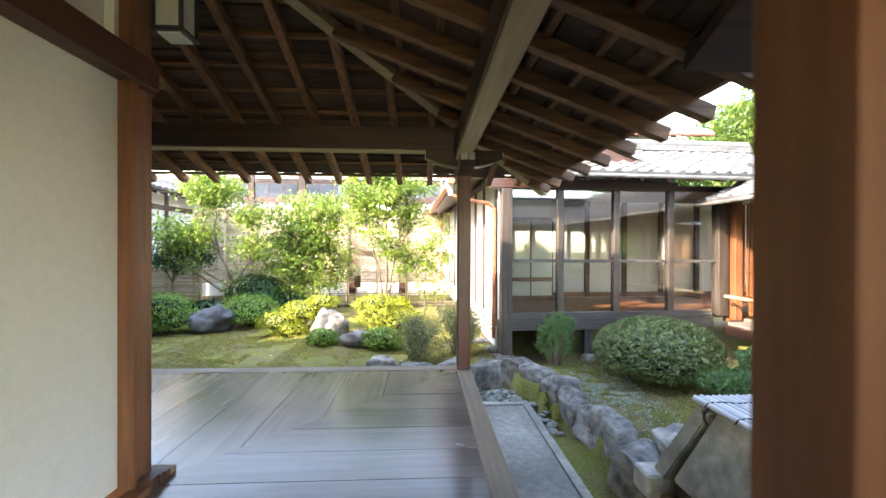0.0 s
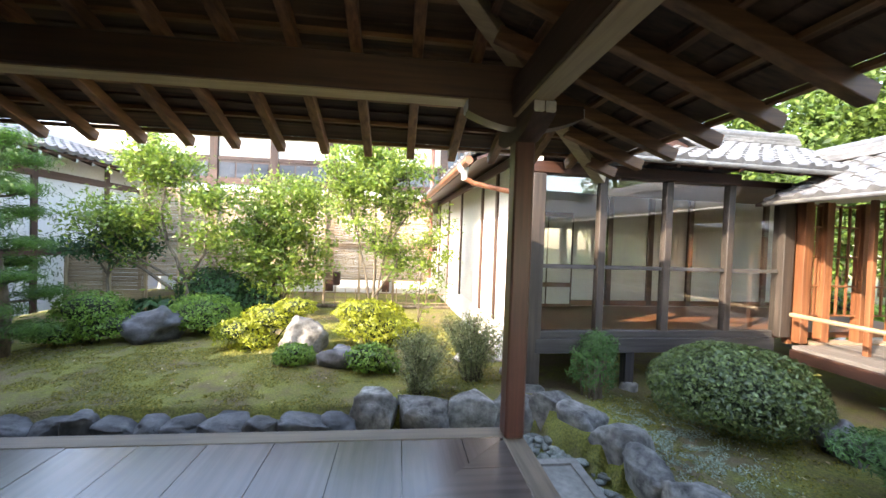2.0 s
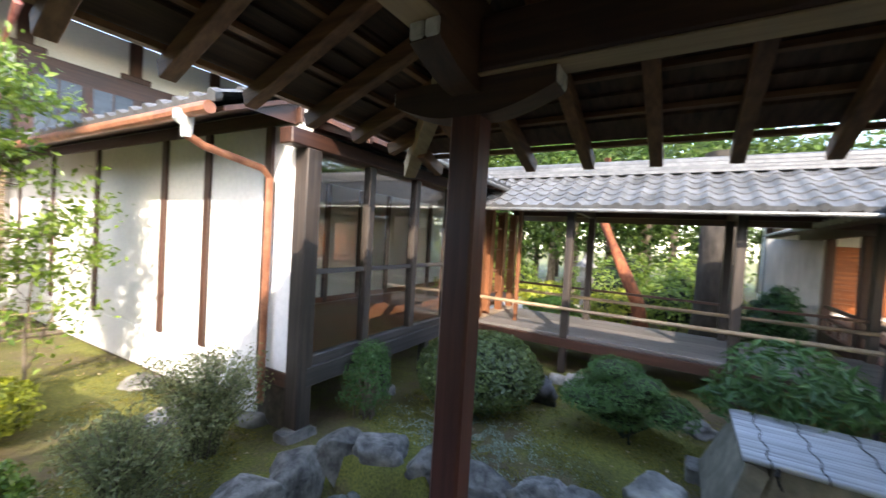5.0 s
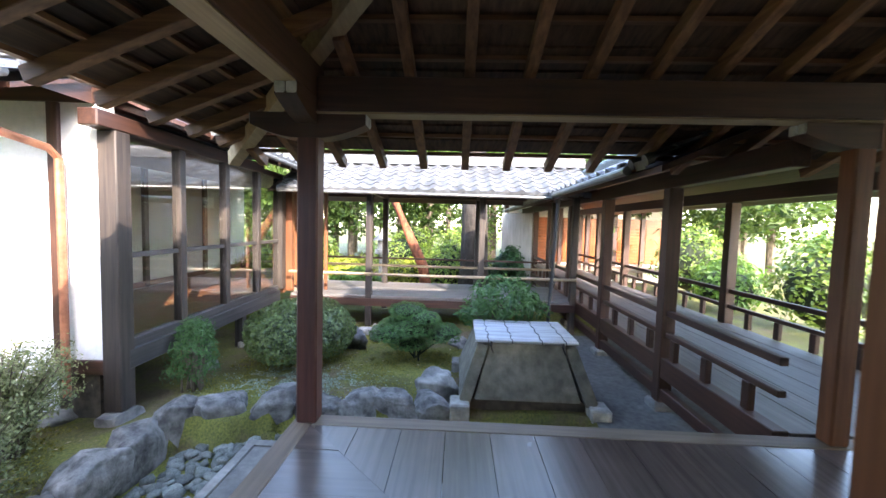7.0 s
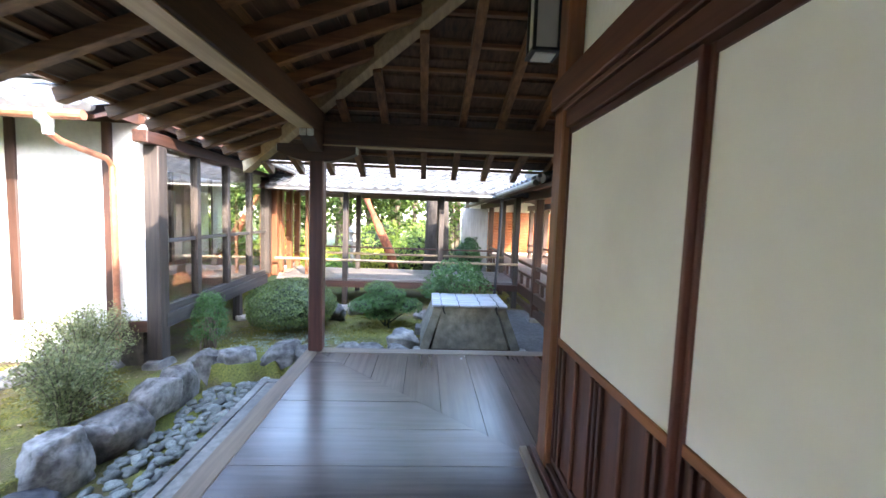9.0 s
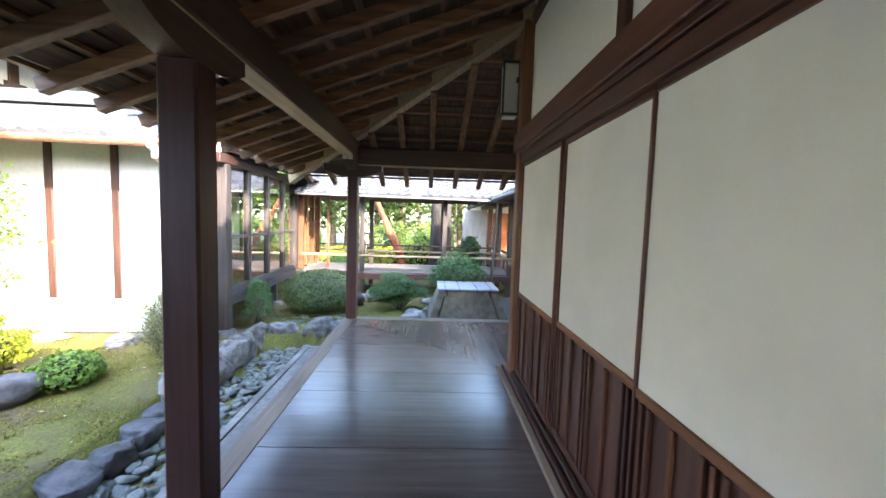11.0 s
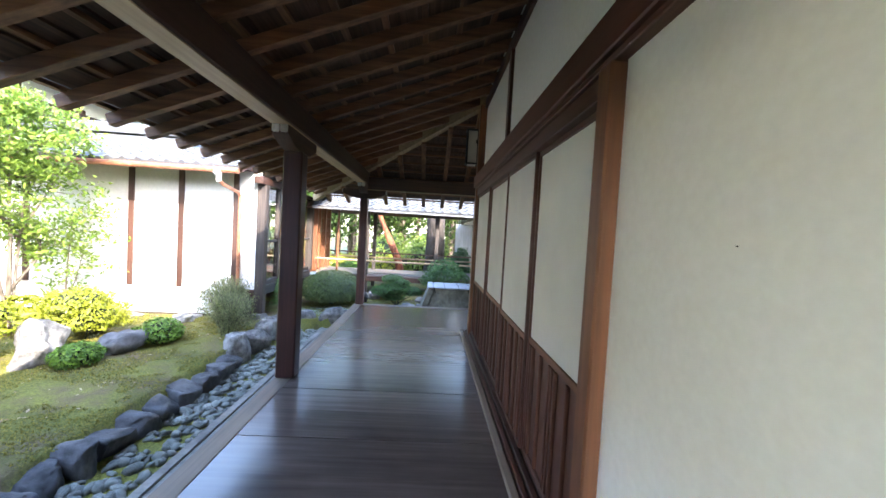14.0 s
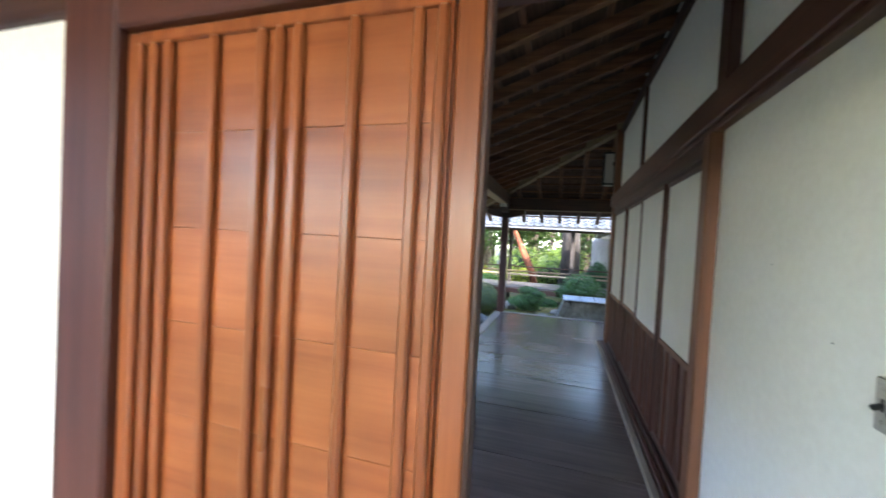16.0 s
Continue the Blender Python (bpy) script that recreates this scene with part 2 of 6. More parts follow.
def glass():
    m = bpy.data.materials.new("window_glass")
    m.use_nodes = True
    n, l = m.node_tree.nodes, m.node_tree.links
    n.remove(n["Principled BSDF"])
    tr, gl, mix, fr = n.new("ShaderNodeBsdfTransparent"), n.new("ShaderNodeBsdfGlossy"), n.new("ShaderNodeMixShader"), n.new("ShaderNodeLayerWeight")
    fr.inputs["Blend"].default_value = 0.5
    tr.inputs[0].default_value = (0.93, 0.95, 0.94, 1)
    gl.inputs["Roughness"].default_value = 0.0
    power, mul = n.new("ShaderNodeMath"), n.new("ShaderNodeMath")
    power.operation, power.inputs[1].default_value = "POWER", 3.0
    mul.operation, mul.inputs[1].default_value, mul.inputs[2].default_value = "MULTIPLY_ADD", 0.87, 0.09
    l.new(fr.outputs["Facing"], power.inputs[0])
    l.new(power.outputs[0], mul.inputs[0])
    l.new(mul.outputs[0], mix.inputs[0])
    l.new(tr.outputs[0], mix.inputs[1])
    l.new(gl.outputs[0], mix.inputs[2])
    l.new(mix.outputs[0], n["Material Output"].inputs["Surface"])
    return m


GLASS = glass()

# ---- builders ----


def mesh_of(name, bm, material, smooth=False):
    me = bpy.data.meshes.new(name)
    bm.to_mesh(me)
    bm.free()
    me.materials.append(material)
    if smooth:
        me.shade_smooth()
    return me


def part(name, bm, material, parent=None, label="", smooth=False):
    ob = new(name, mesh_of(name, bm, material, smooth))
    ob.parent = parent
    return tagged(ob, label)


def thing(name, label, category, at=(0, 0, 0), group="", kind=""):
    ob = new(name)
    ob.location = at
    ob.empty_display_size = 0.1
    bpy.context.view_layer.update()
    return tagged(ob, label, category, group, kind)


def under(ob, parent):
    """Put a piece built in world places under its thing."""
    ob.parent = parent
    ob.matrix_parent_inverse = Matrix.Translation(parent.location).inverted()
    return ob


def piece(name, bm, material, parent, label="", smooth=False):
    return under(part(name, bm, material, None, label, smooth), parent)


def subpart(name, bm, material, parent, label=""):
    """A piece of a part that is itself built in world places."""
    return part(name, bm, material, parent, label)


def block(x0, x1, y0, y1, z0, z1, edge=0.004, bm=None):
    own = bm is None
    bm = bmesh.new() if own else bm
    made = bmesh.ops.create_cube(bm, size=1, matrix=Matrix.Translation(((x0 + x1) / 2, (y0 + y1) / 2, (z0 + z1) / 2)) @ Matrix.Diagonal((abs(x1 - x0), abs(y1 - y0), abs(z1 - z0), 1)))
    if edge:
        es = list({e for v in made["verts"] for e in v.link_edges})
        bmesh.ops.bevel(bm, geom=es, offset=edge, segments=1, affect="EDGES")
    return bm


def stick(p, q, w, h, edge=0.004, bm=None, up=(0, 0, 1)):
    """A squared timber from p to q, w wide and h high about its middle line."""
    bm = bmesh.new() if bm is None else bm
    p, q = Vector(p), Vector(q)
    d = (q - p)
    a = d.normalized()
    s = a.cross(Vector(up)).normalized()
    u = s.cross(a)
    m = Matrix((s, a, u)).transposed().to_4x4()
    m.translation = (p + q) / 2
    made = bmesh.ops.create_cube(bm, size=1, matrix=m @ Matrix.Diagonal((w, d.length, h, 1)))
    if edge:
        es = list({e for v in made["verts"] for e in v.link_edges})
        bmesh.ops.bevel(bm, geom=es, offset=edge, segments=1, affect="EDGES")
    return bm


def prism(points, z0, z1):
    """An upright block over a flat outline."""
    bm = bmesh.new()
    lo = [bm.verts.new((x, y, z0)) for x, y in points]
    hi = [bm.verts.new((x, y, z1)) for x, y in points]
    bm.faces.new(lo[::-1])
    bm.faces.new(hi)
    for i in range(len(points)):
        j = (i + 1) % len(points)
        bm.faces.new((lo[i], lo[j], hi[j], hi[i]))
    bmesh.ops.recalc_face_normals(bm, faces=bm.faces)
    return bm


def tube(points, radii, sides=8, bm=None):
    bm = bmesh.new() if bm is None else bm
    pts = [Vector(p) for p in points]
    rings = []
    for i, p in enumerate(pts):
        d = (pts[min(i + 1, len(pts) - 1)] - pts[max(i - 1, 0)]).normalized()
        side = d.orthogonal().normalized() if abs(d.z) > 0.95 else d.cross(Vector((0, 0, 1))).normalized()
        other = d.cross(side)
        rings.append([bm.verts.new(p + (side * math.cos(2 * math.pi * k / sides) + other * math.sin(2 * math.pi * k / sides)) * radii[i]) for k in range(sides)])
    for a, b in zip(rings, rings[1:]):
        for k in range(sides):
            bm.faces.new((a[k], a[(k + 1) % sides], b[(k + 1) % sides], b[k]))
    bm.faces.new(rings[0][::-1])
    bm.faces.new(rings[-1])
    bmesh.ops.recalc_face_normals(bm, faces=bm.faces)
    return bm


def boulder(size, seed, rough=0.25, detail=3, flat_top=0.0, square=0.7):
    """A weathered stone about its own base: size is its half width, half depth and height."""
    bm = bmesh.new()
    bmesh.ops.create_icosphere(bm, subdivisions=detail, radius=1)
    off = Vector((seed * 7.3, seed * 3.1, seed * 1.7))
    r = random.Random(seed)
    cuts = [(Vector((r.gauss(0, 1), r.gauss(0, 1), r.gauss(0.15, 0.7))).normalized(), r.uniform(0.62, 0.9)) for _ in range(9)]
    for v in bm.verts:
        p = v.co.copy()
        c = Vector([math.copysign(abs(a) ** square, a) for a in p])
        k = 1 + rough * noise.noise(p * 1.1 + off) + rough * 0.5 * noise.noise(p * 2.7 + off) + rough * 0.2 * noise.noise(p * 6 + off)
        for n_, d_ in cuts:
            c -= n_ * max(0.0, c.dot(n_) - d_) * 0.85
        v.co = Vector((c.x * size[0] * k, c.y * size[1] * k, (min(c.z, 1 - flat_top) * 0.5 * k + 0.42) * size[2]))
    return bm


def leaf_mesh(name, places, size, material, seed=0, facing=None, slim=0.5, droop=0.0, spread=0.9):
    """Many separate small leaves, one mesh."""
    rng = np.random.default_rng(seed)
    places = np.asarray(places, float)
    count = len(places)
    n = rng.normal(size=(count, 3)) * spread
    n += (0, 0, 0.7) if facing is None else facing
    n /= np.linalg.norm(n, axis=1)[:, None] + 1e-9
    a = np.cross(n, rng.normal(size=(count, 3)))
    a /= np.linalg.norm(a, axis=1)[:, None] + 1e-9
    b = np.cross(n, a)
    s = size * rng.uniform(0.65, 1.3, (count, 1))
    v = np.stack([places - a * s, places + b * s * slim + n * s * 0.12, places + a * s - n * s * droop, places - b * s * slim + n * s * 0.12], 1).reshape(-1, 3)
    f = np.arange(count * 4).reshape(-1, 4)
    me = bpy.data.meshes.new(name)
    me.from_pydata(v.tolist(), [], f.tolist())
    me.materials.append(material)
    return me


def grow(name, places, size, material, parent, seed=0, label="", **more):
    ob = new(name, leaf_mesh(name, places, size, material, seed, **more))
    return tagged(under(ob, parent), label, kind="stuff")


def blob_points(centre, radii, count, rng, low=-0.55, bumpy=0.12):
    """Points in the outer skin of a rounded, uneven mass, and their outward ways."""
    d = rng.normal(size=(int(count * 1.6), 3))
    d /= np.linalg.norm(d, axis=1)[:, None]
    d = d[d[:, 2] > low][:count]
    k = 1 - rng.random((len(d), 1)) ** 2 * 0.28
    lump = np.array([noise.noise(Vector(p) * 2.2 + Vector(centre)) + 0.5 * noise.noise(Vector(p) * 5 + Vector(centre)) for p in d])[:, None]
    return np.asarray(centre) + d * radii * k * (1 + bumpy * lump), d


def shrub(name, label, at, masses, count, size, material, seed, category="shrub", core=True, stems=6, group="", slim=0.5, bumpy=0.14, spread=0.6):
    """A shrub of rounded leafy masses (centre from the foot, radii) on short stems, with dark filler inside."""
    rng = np.random.default_rng(seed)
    top = thing(name, label, category, at, group)
    base = Vector(at)
    area = sum(r[0] * r[1] for _, r in masses)
    pts, ways = [], []
    for c, r in masses:
        p, d = blob_points(base + Vector(c), r, int(count * r[0] * r[1] / area), rng, bumpy=bumpy)
        pts.append(p)
        ways.append(d)
    grow("foliage", np.concatenate(pts), size, material, top, seed, facing=np.concatenate(ways) + (0, 0, 0.35), slim=slim, spread=spread)
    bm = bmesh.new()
    # dark filler balls stand in for the shade between the leaves
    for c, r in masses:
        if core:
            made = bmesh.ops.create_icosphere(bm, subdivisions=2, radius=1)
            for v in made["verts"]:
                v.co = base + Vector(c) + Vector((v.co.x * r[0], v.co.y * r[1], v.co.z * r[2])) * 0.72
    for i in range(stems):
        c, r = masses[i % len(masses)]
        foot = base + Vector((rng.uniform(-0.1, 0.1), rng.uniform(-0.1, 0.1), -0.03))
        tip = base + Vector(c) + Vector((rng.uniform(-0.6, 0.6) * r[0], rng.uniform(-0.6, 0.6) * r[1], rng.uniform(-0.2, 0.5) * r[2]))
        mid = (foot + tip) / 2 + Vector((rng.uniform(-0.05, 0.05), rng.uniform(-0.05, 0.05), 0.03))
        tube((foot, mid, tip), (0.016, 0.011, 0.005), 5, bm)
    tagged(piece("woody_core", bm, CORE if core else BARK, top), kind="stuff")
    return top


def tree(name, label, at, limbs, radius, leaves, size, leaf, seed, bark=None, cloud=0.22, slim=0.45, twigs=4, group="", reach=0.55, masses=()):
    """A tree from its limbs: lists of points from the foot, thinning outward, with twigs and leaves in clumps over its crown masses."""
    rng = np.random.default_rng(seed)
    rnd = random.Random(seed)
    top = thing(name, label, "tree", at, group)
    base = Vector(at)
    bm, ends, wood = bmesh.new(), [], []
    for k, pts in enumerate(limbs):
        ps = [base + Vector(p) for p in pts]
        fine = []
        for p, q in zip(ps, ps[1:]):
            for s in range(3):
                fine.append(p.lerp(q, s / 3) + Vector((rnd.uniform(-1, 1), rnd.uniform(-1, 1), 0)) * radius * 0.35 * (1 if fine else 0))
        fine.append(ps[-1])
        r0 = radius if k == 0 else radius * 0.6
        wood += fine[1:]
        tube(fine, [r0 * (1 - 0.8 * i / (len(fine) - 1)) for i in range(len(fine))], 7, bm)
        for i in range(len(fine) // 2, len(fine)):
            for _ in range(twigs):
                d = Vector((rnd.gauss(0, 1), rnd.gauss(0, 1), rnd.gauss(0.35, 0.6))).normalized() * rnd.uniform(0.4, 1.0) * reach
                tip = fine[i] + d
                tube((fine[i], fine[i] + d * 0.5 + Vector((0, 0, 0.03)), tip), (radius * 0.18, radius * 0.12, radius * 0.05), 4, bm)
                ends += [tip, fine[i] + d * 0.6]
    for centre, radii, clumps in masses:
        for _ in range(clumps):
            d = Vector((rnd.gauss(0, 1), rnd.gauss(0, 1), rnd.gauss(0, 1))).normalized() * rnd.random() ** 0.42
            tip = base + Vector(centre) + Vector((d.x * radii[0], d.y * radii[1], d.z * radii[2]))
            near = min(wood, key=lambda w: (w - tip).length + 0.5 * max(0, w.z - tip.z))
            tube((near, near.lerp(tip, 0.5) + Vector((rnd.uniform(-0.04, 0.04), rnd.uniform(-0.04, 0.04), -0.03)), tip), (radius * 0.2, radius * 0.13, radius * 0.05), 4, bm)
            ends += [tip, tip, near.lerp(tip, 0.8)]
    piece("trunk", bm, bark or BARK, top, smooth=True)
    ends = np.array([list(e) for e in ends])
    pts = ends[rng.integers(0, len(ends), leaves)] + rng.normal(size=(leaves, 3)) * (cloud, cloud, cloud * 0.7)
    grow("crown", pts, size, leaf, top, seed, slim=slim)
    return top

# ---- ground ----
GROUND = -0.55


def ground_height(x, y):
    """Moss garden, with the sunken gravel gutter round the veranda."""
    edge = 1.35 if y < 0.6 else 1.35 - 0.55 * min(1, (y - 0.6) / 0.9)
    inside_n = y < 1.6 and x < 0.95
    inside_e = x < edge and y < 1.75
    if -14 < x and y > -14 and (inside_n or inside_e) and not (y < -2.3 and x > 0.9):
        return -0.80
    if x > 7 or x < -9:
        return GROUND - 0.05
    return GROUND + 0.035 * noise.noise(Vector((x * 0.7, y * 0.7, 0))) + 0.012 * noise.noise(Vector((x * 3, y * 3, 4))) + (0.10 * math.exp(-((x + 1.8) ** 2 + (y - 4.4) ** 2) / 2.5))


def make_ground():
    far = [150, 90, 55, 35, 24, 18]
    xs = [-a for a in far] + list(np.arange(-14, 12.01, 0.1)) + far[::-1]
    ys = [-a for a in far] + list(np.arange(-14, 13.01, 0.1)) + far[::-1]
    verts = [(x, y, ground_height(x, y)) for y in ys for x in xs]
    w = len(xs)
    faces = [(j * w + i, j * w + i + 1, (j + 1) * w + i + 1, (j + 1) * w + i) for j in range(len(ys) - 1) for i in range(w - 1)]
    me = bpy.data.meshes.new("ground")
    me.from_pydata(verts, [], faces)
    me.materials.append(MOSS)
    me.shade_smooth()
    tagged(new("ground", me), "patchy moss and bare soil garden ground", "ground", kind="structure")


make_ground()

# stone strip along the veranda, with a thin raised kerb
strip = thing("gutter_strip", "grey mortar strip with a thin kerb beside the veranda", "pavement", (0.5, 0.5, -0.8), kind="structure")
piece("strip", prism([(-13, 0.1), (0.1, 0.1), (0.1, -2.3), (1.0, -2.3), (1.0, 0.98), (-13, 0.98)], -0.86, -0.72), SLAB, strip)
piece("kerb", prism([(-13, 0.9), (0.92, 0.9), (0.92, -2.3), (1.0, -2.3), (1.0, 0.98), (-13, 0.98)], -0.73, -0.70), SLAB, strip)
tagged(part("pavement", block(0.9, 4.4, -6.0, -2.32, -0.7, -0.53, 0.01), surface("dark_paving", (0.07, 0.07, 0.07), (0.13, 0.13, 0.125), (16, 16, 16), 0.85, 0.5, 0.008, 0.4, 1.5)), "dark grey paved ground under the railed corridor", "pavement", kind="structure")

# ---- veranda floor ----
INNER, OUTER = -1.62, 0.03
floor = thing("floor", "polished dark wooden veranda boards meeting in a mitre", "floor", (-1, -1, 0), kind="structure")


def floor_boards():
    gap = 0.002
    x = -0.24 + 0.38
    while x > -11.5:
        a, b = x - 0.38 + gap, min(x, OUTER) - gap
        pts = [(a, OUTER), (b, OUTER), (b, max(b, INNER)), (a, max(a, INNER))]
        if b > INNER > a:
            pts = [(a, OUTER), (b, OUTER), (b, b), (INNER, INNER), (a, INNER)]
        piece("board", prism(pts[::-1], -0.045, 0.0015 * math.sin(x * 9)), BOARD["y"], floor)
        x -= 0.38
    y = 0.0
    while y > -9:
        a, b = y - 0.29 + gap, min(y, OUTER) - gap
        pts = [(OUTER, a), (OUTER, b), (max(b, INNER), b), (max(a, INNER), a)]
        if b > INNER > a:
            pts = [(OUTER, a), (OUTER, b), (b, b), (INNER, INNER), (INNER, a)]
        piece("board", prism(pts[::-1], -0.045, 0.0015 * math.sin(y * 11)), BOARD["x"], floor)
        y -= 0.29


floor_boards()
piece("edge_beam", block(-11.5, 0.17, OUTER, 0.17, -0.16, 0.004, 0.006), PALE["x"], floor, "pale weathered edge beam")
piece("edge_beam", block(OUTER, 0.17, -9, OUTER - 0.002, -0.16, 0.0045, 0.006), PALE["y"], floor, "pale weathered edge beam")
for k in range(7):
    piece("joist", block(-11 + k * 1.8, -10.9 + k * 1.8, INNER, 0.02, -0.2, -0.05), DARK["y"], floor)
for x, y in ((-9, -0.1), (-7.0, -0.1), (-5.2, -0.1), (-3.4, -0.1), (-1.7, -0.1), (0.05, -0.1), (0.05, -1.8), (0.05, -3.4), (0.05, -5.4)):
    piece("floor_stub", block(x - 0.06, x + 0.06, y - 0.06, y + 0.06, -0.8, -0.162), DARK["z"], floor)
# dark walls added, unseen, to stand for the shade below the hall floor
tagged(part("crawl_space_wall", block(-11.5, -1.9, -2.0, -1.9, -0.85, -0.05, 0), EARTH_SHADE), "dark closing wall for the shade under the hall floor", "wall", kind="structure")
tagged(part("crawl_space_wall", block(-2.0, -1.9, -9, -2.0, -0.85, -0.05, 0), EARTH_SHADE), "dark closing wall for the shade under the hall floor", "wall", kind="structure")

# ---- veranda posts, brackets and beams ----
BEAM0, BEAM1 = 2.145, 2.36
DROP = 0.09  # the eastern beam, brackets and rafters lie lower than the northern ones


def bracket(axis, x, y):
    """A boat-shaped bracket on a post head under a beam."""
    sink = DROP if axis == "y" else 0.0
    half, low, high, w = 0.375, 1.985 - sink, BEAM0 - 0.002 - sink, 0.13
    prof = [(-half, high), (-half, high - 0.075)]
    for i in range(9):
        a = i / 8 * math.pi / 2
        prof.append((-half + 0.02 + (half - 0.11) * math.sin(a) ** 1.0, low + (high - 0.085 - low) * (1 - math.sin(a)) ** 1.6 if i else high - 0.085))
    prof += [(-u, z) for u, z in prof[::-1]]
    bm = bmesh.new()
    rings = []
    for s in (-w / 2, w / 2):
        rings.append([bm.verts.new((x + u, y + s, z) if axis == "x" else (x + s, y + u, z)) for u, z in prof])
    bm.faces.new(rings[0])
    bm.faces.new(rings[1][::-1])
    for i in range(len(prof)):
        j = (i + 1) % len(prof)
        bm.faces.new((rings[0][i], rings[1][i], rings[1][j], rings[0][j]))
    bmesh.ops.recalc_face_normals(bm, faces=bm.faces)
    return bm


def veranda_post(x, y, axes, label, wide=0.15):
    post = thing("veranda_post", label, "post", (x, y, 0), "veranda posts")
    h = wide / 2
    piece("shaft", block(x - h, x + h, y - h - 0.005, y + h + 0.005, 0.004, 1.99, 0.012), MAROON["z"] if axes != "y" else WARM["z"], post)
    for a in axes:
        br = piece("bracket", bracket(a, x, y), BEAMWOOD[a], post, "curved bracket with painted ends")
        for s in (-1, 1):
            u = s * 0.378
            for c in (-0.033, 0.033):
                if a == "x":
                    bm = block(x + u - 0.006, x + u + 0.006, y + c - 0.030, y + c + 0.030, 2.072, 2.138, 0.008)
                else:
                    bm = block(x + c - 0.030, x + c + 0.030, y + u - 0.006, y + u + 0.006, 2.072 - DROP, 2.138 - DROP, 0.008)
                subpart("end_cap", bm, ENDPAINT, br, "worn white painted bracket end")
    return post


veranda_post(0.098, 0.068, "xy", "dark red-brown corner post of the veranda with two brackets", 0.128)
veranda_post(-3.405, 0.083, "x", "dark red-brown veranda post with a curved bracket", 0.155)
veranda_post(0.11, -3.40, "y", "warm brown veranda post with a curved bracket", 0.115)
veranda_post(0.065, -6.85, "y", "warm brown veranda post with a curved bracket", 0.14)

roof = thing("roof", "timber veranda roof with dark rafters under grey tiles", "roof", (0, 0, 2.1), kind="structure")
SLOPE, TIP, TIPZ, WALLTOP = 0.373, 1.2, 1.985, -1.80


def rafter_z(d):
    """Height of a rafter's middle line, d metres in from the eave tips."""
    return TIPZ + 0.04 + SLOPE * d


piece("eave_beam", block(-11.5, 0.155, 0.0, 0.165, BEAM0, BEAM1, 0.008), BEAMWOOD["x"], roof, "pale-edged eave beam")
piece("eave_beam", block(-0.002, 0.152, -9, -0.004, BEAM0 - DROP, BEAM1 - DROP, 0.008), BEAMWOOD["y"], roof, "pale-edged eave beam")
piece("beam_soffit", block(-11.5, 0.15, 0.012, 0.153, BEAM0 - 0.010, BEAM0 - 0.001, 0.002), SOFFIT["x"], roof, "pale underside of the eave beam")
piece("beam_soffit", block(0.01, 0.14, -9, 0.008, BEAM0 - DROP - 0.0105, BEAM0 - DROP - 0.001, 0.002), SOFFIT["y"], roof, "pale underside of the eave beam")
for x in [-0.22 - 0.377 * k for k in range(30)] + [0.155, 0.532, 0.909]:
    end = max(WALLTOP - 0.1, x + 0.03)
    p, q = Vector((x, TIP, rafter_z(0))), Vector((x, end, rafter_z(TIP - end)))
    piece("rafter", stick(p, q, 0.068, 0.085), ROOFWOOD["y"], roof)
for y in [-0.19 - 0.385 * k for k in range(22)] + [0.195, 0.58, 0.965]:
    end = max(WALLTOP - 0.1, y + 0.03)
    p, q = Vector((TIP + 0.05, y, rafter_z(-0.05) - DROP)), Vector((end, y, rafter_z(TIP - end) - DROP))
    piece("rafter", stick(p, q, 0.068, 0.085), ROOFWOOD["x"], roof)
piece("hip_rafter", stick((TIP + 0.1, TIP + 0.1, rafter_z(-0.1) - 0.04), (WALLTOP, WALLTOP, rafter_z(TIP - WALLTOP) - 0.03), 0.10, 0.14), SOFFIT["x"], roof, "pale diagonal hip rafter at the corner")


def sheathing():
    """Lapped boards on the rafters, seen from below."""
    bm = bmesh.new()
    w, d = 0.205, 0.04
    while d < TIP - WALLTOP + 0.15:
        z0, z1 = rafter_z(d) + 0.066 + 0.022, rafter_z(d + w) + 0.066
        a, b = TIP - d, TIP - d - w
        for (px, py, qx, qy, rx, ry, sx, sy, dz) in ((-11.5, a, a, a, b, b, -11.5, b, 0), (a, a, a, -9, b, -9, b, b, DROP)):
            f = [bm.verts.new(v) for v in ((px, py, z0 - dz), (qx, qy, z0 - dz), (rx, ry, z1 - dz), (sx, sy, z1 - dz))]
            t = [bm.verts.new((v.co.x, v.co.y, v.co.z + 0.016)) for v in f]
            bm.faces.new(f)
            bm.faces.new(t[::-1])
            for i in range(4):
                bm.faces.new((f[i], t[i], t[(i + 1) % 4], f[(i + 1) % 4]))
        d += w * 0.93
    bmesh.ops.recalc_face_normals(bm, faces=bm.faces)
    return bm


for k in range(11):
    d = 0.05 + 0.27 * k
    c, z = TIP - d, rafter_z(d) + 0.055
    piece("batten", stick((-11.5, c, z), (c, c, z), 0.045, 0.028, 0), ROOFWOOD["x"], roof)
    piece("batten", stick((c, -9, z - DROP), (c, c, z - DROP), 0.045, 0.028, 0), ROOFWOOD["y"], roof)
tagged(part("ceiling", sheathing(), SHEATH), "lapped dark sheathing boards on the rafters", "ceiling", kind="structure")


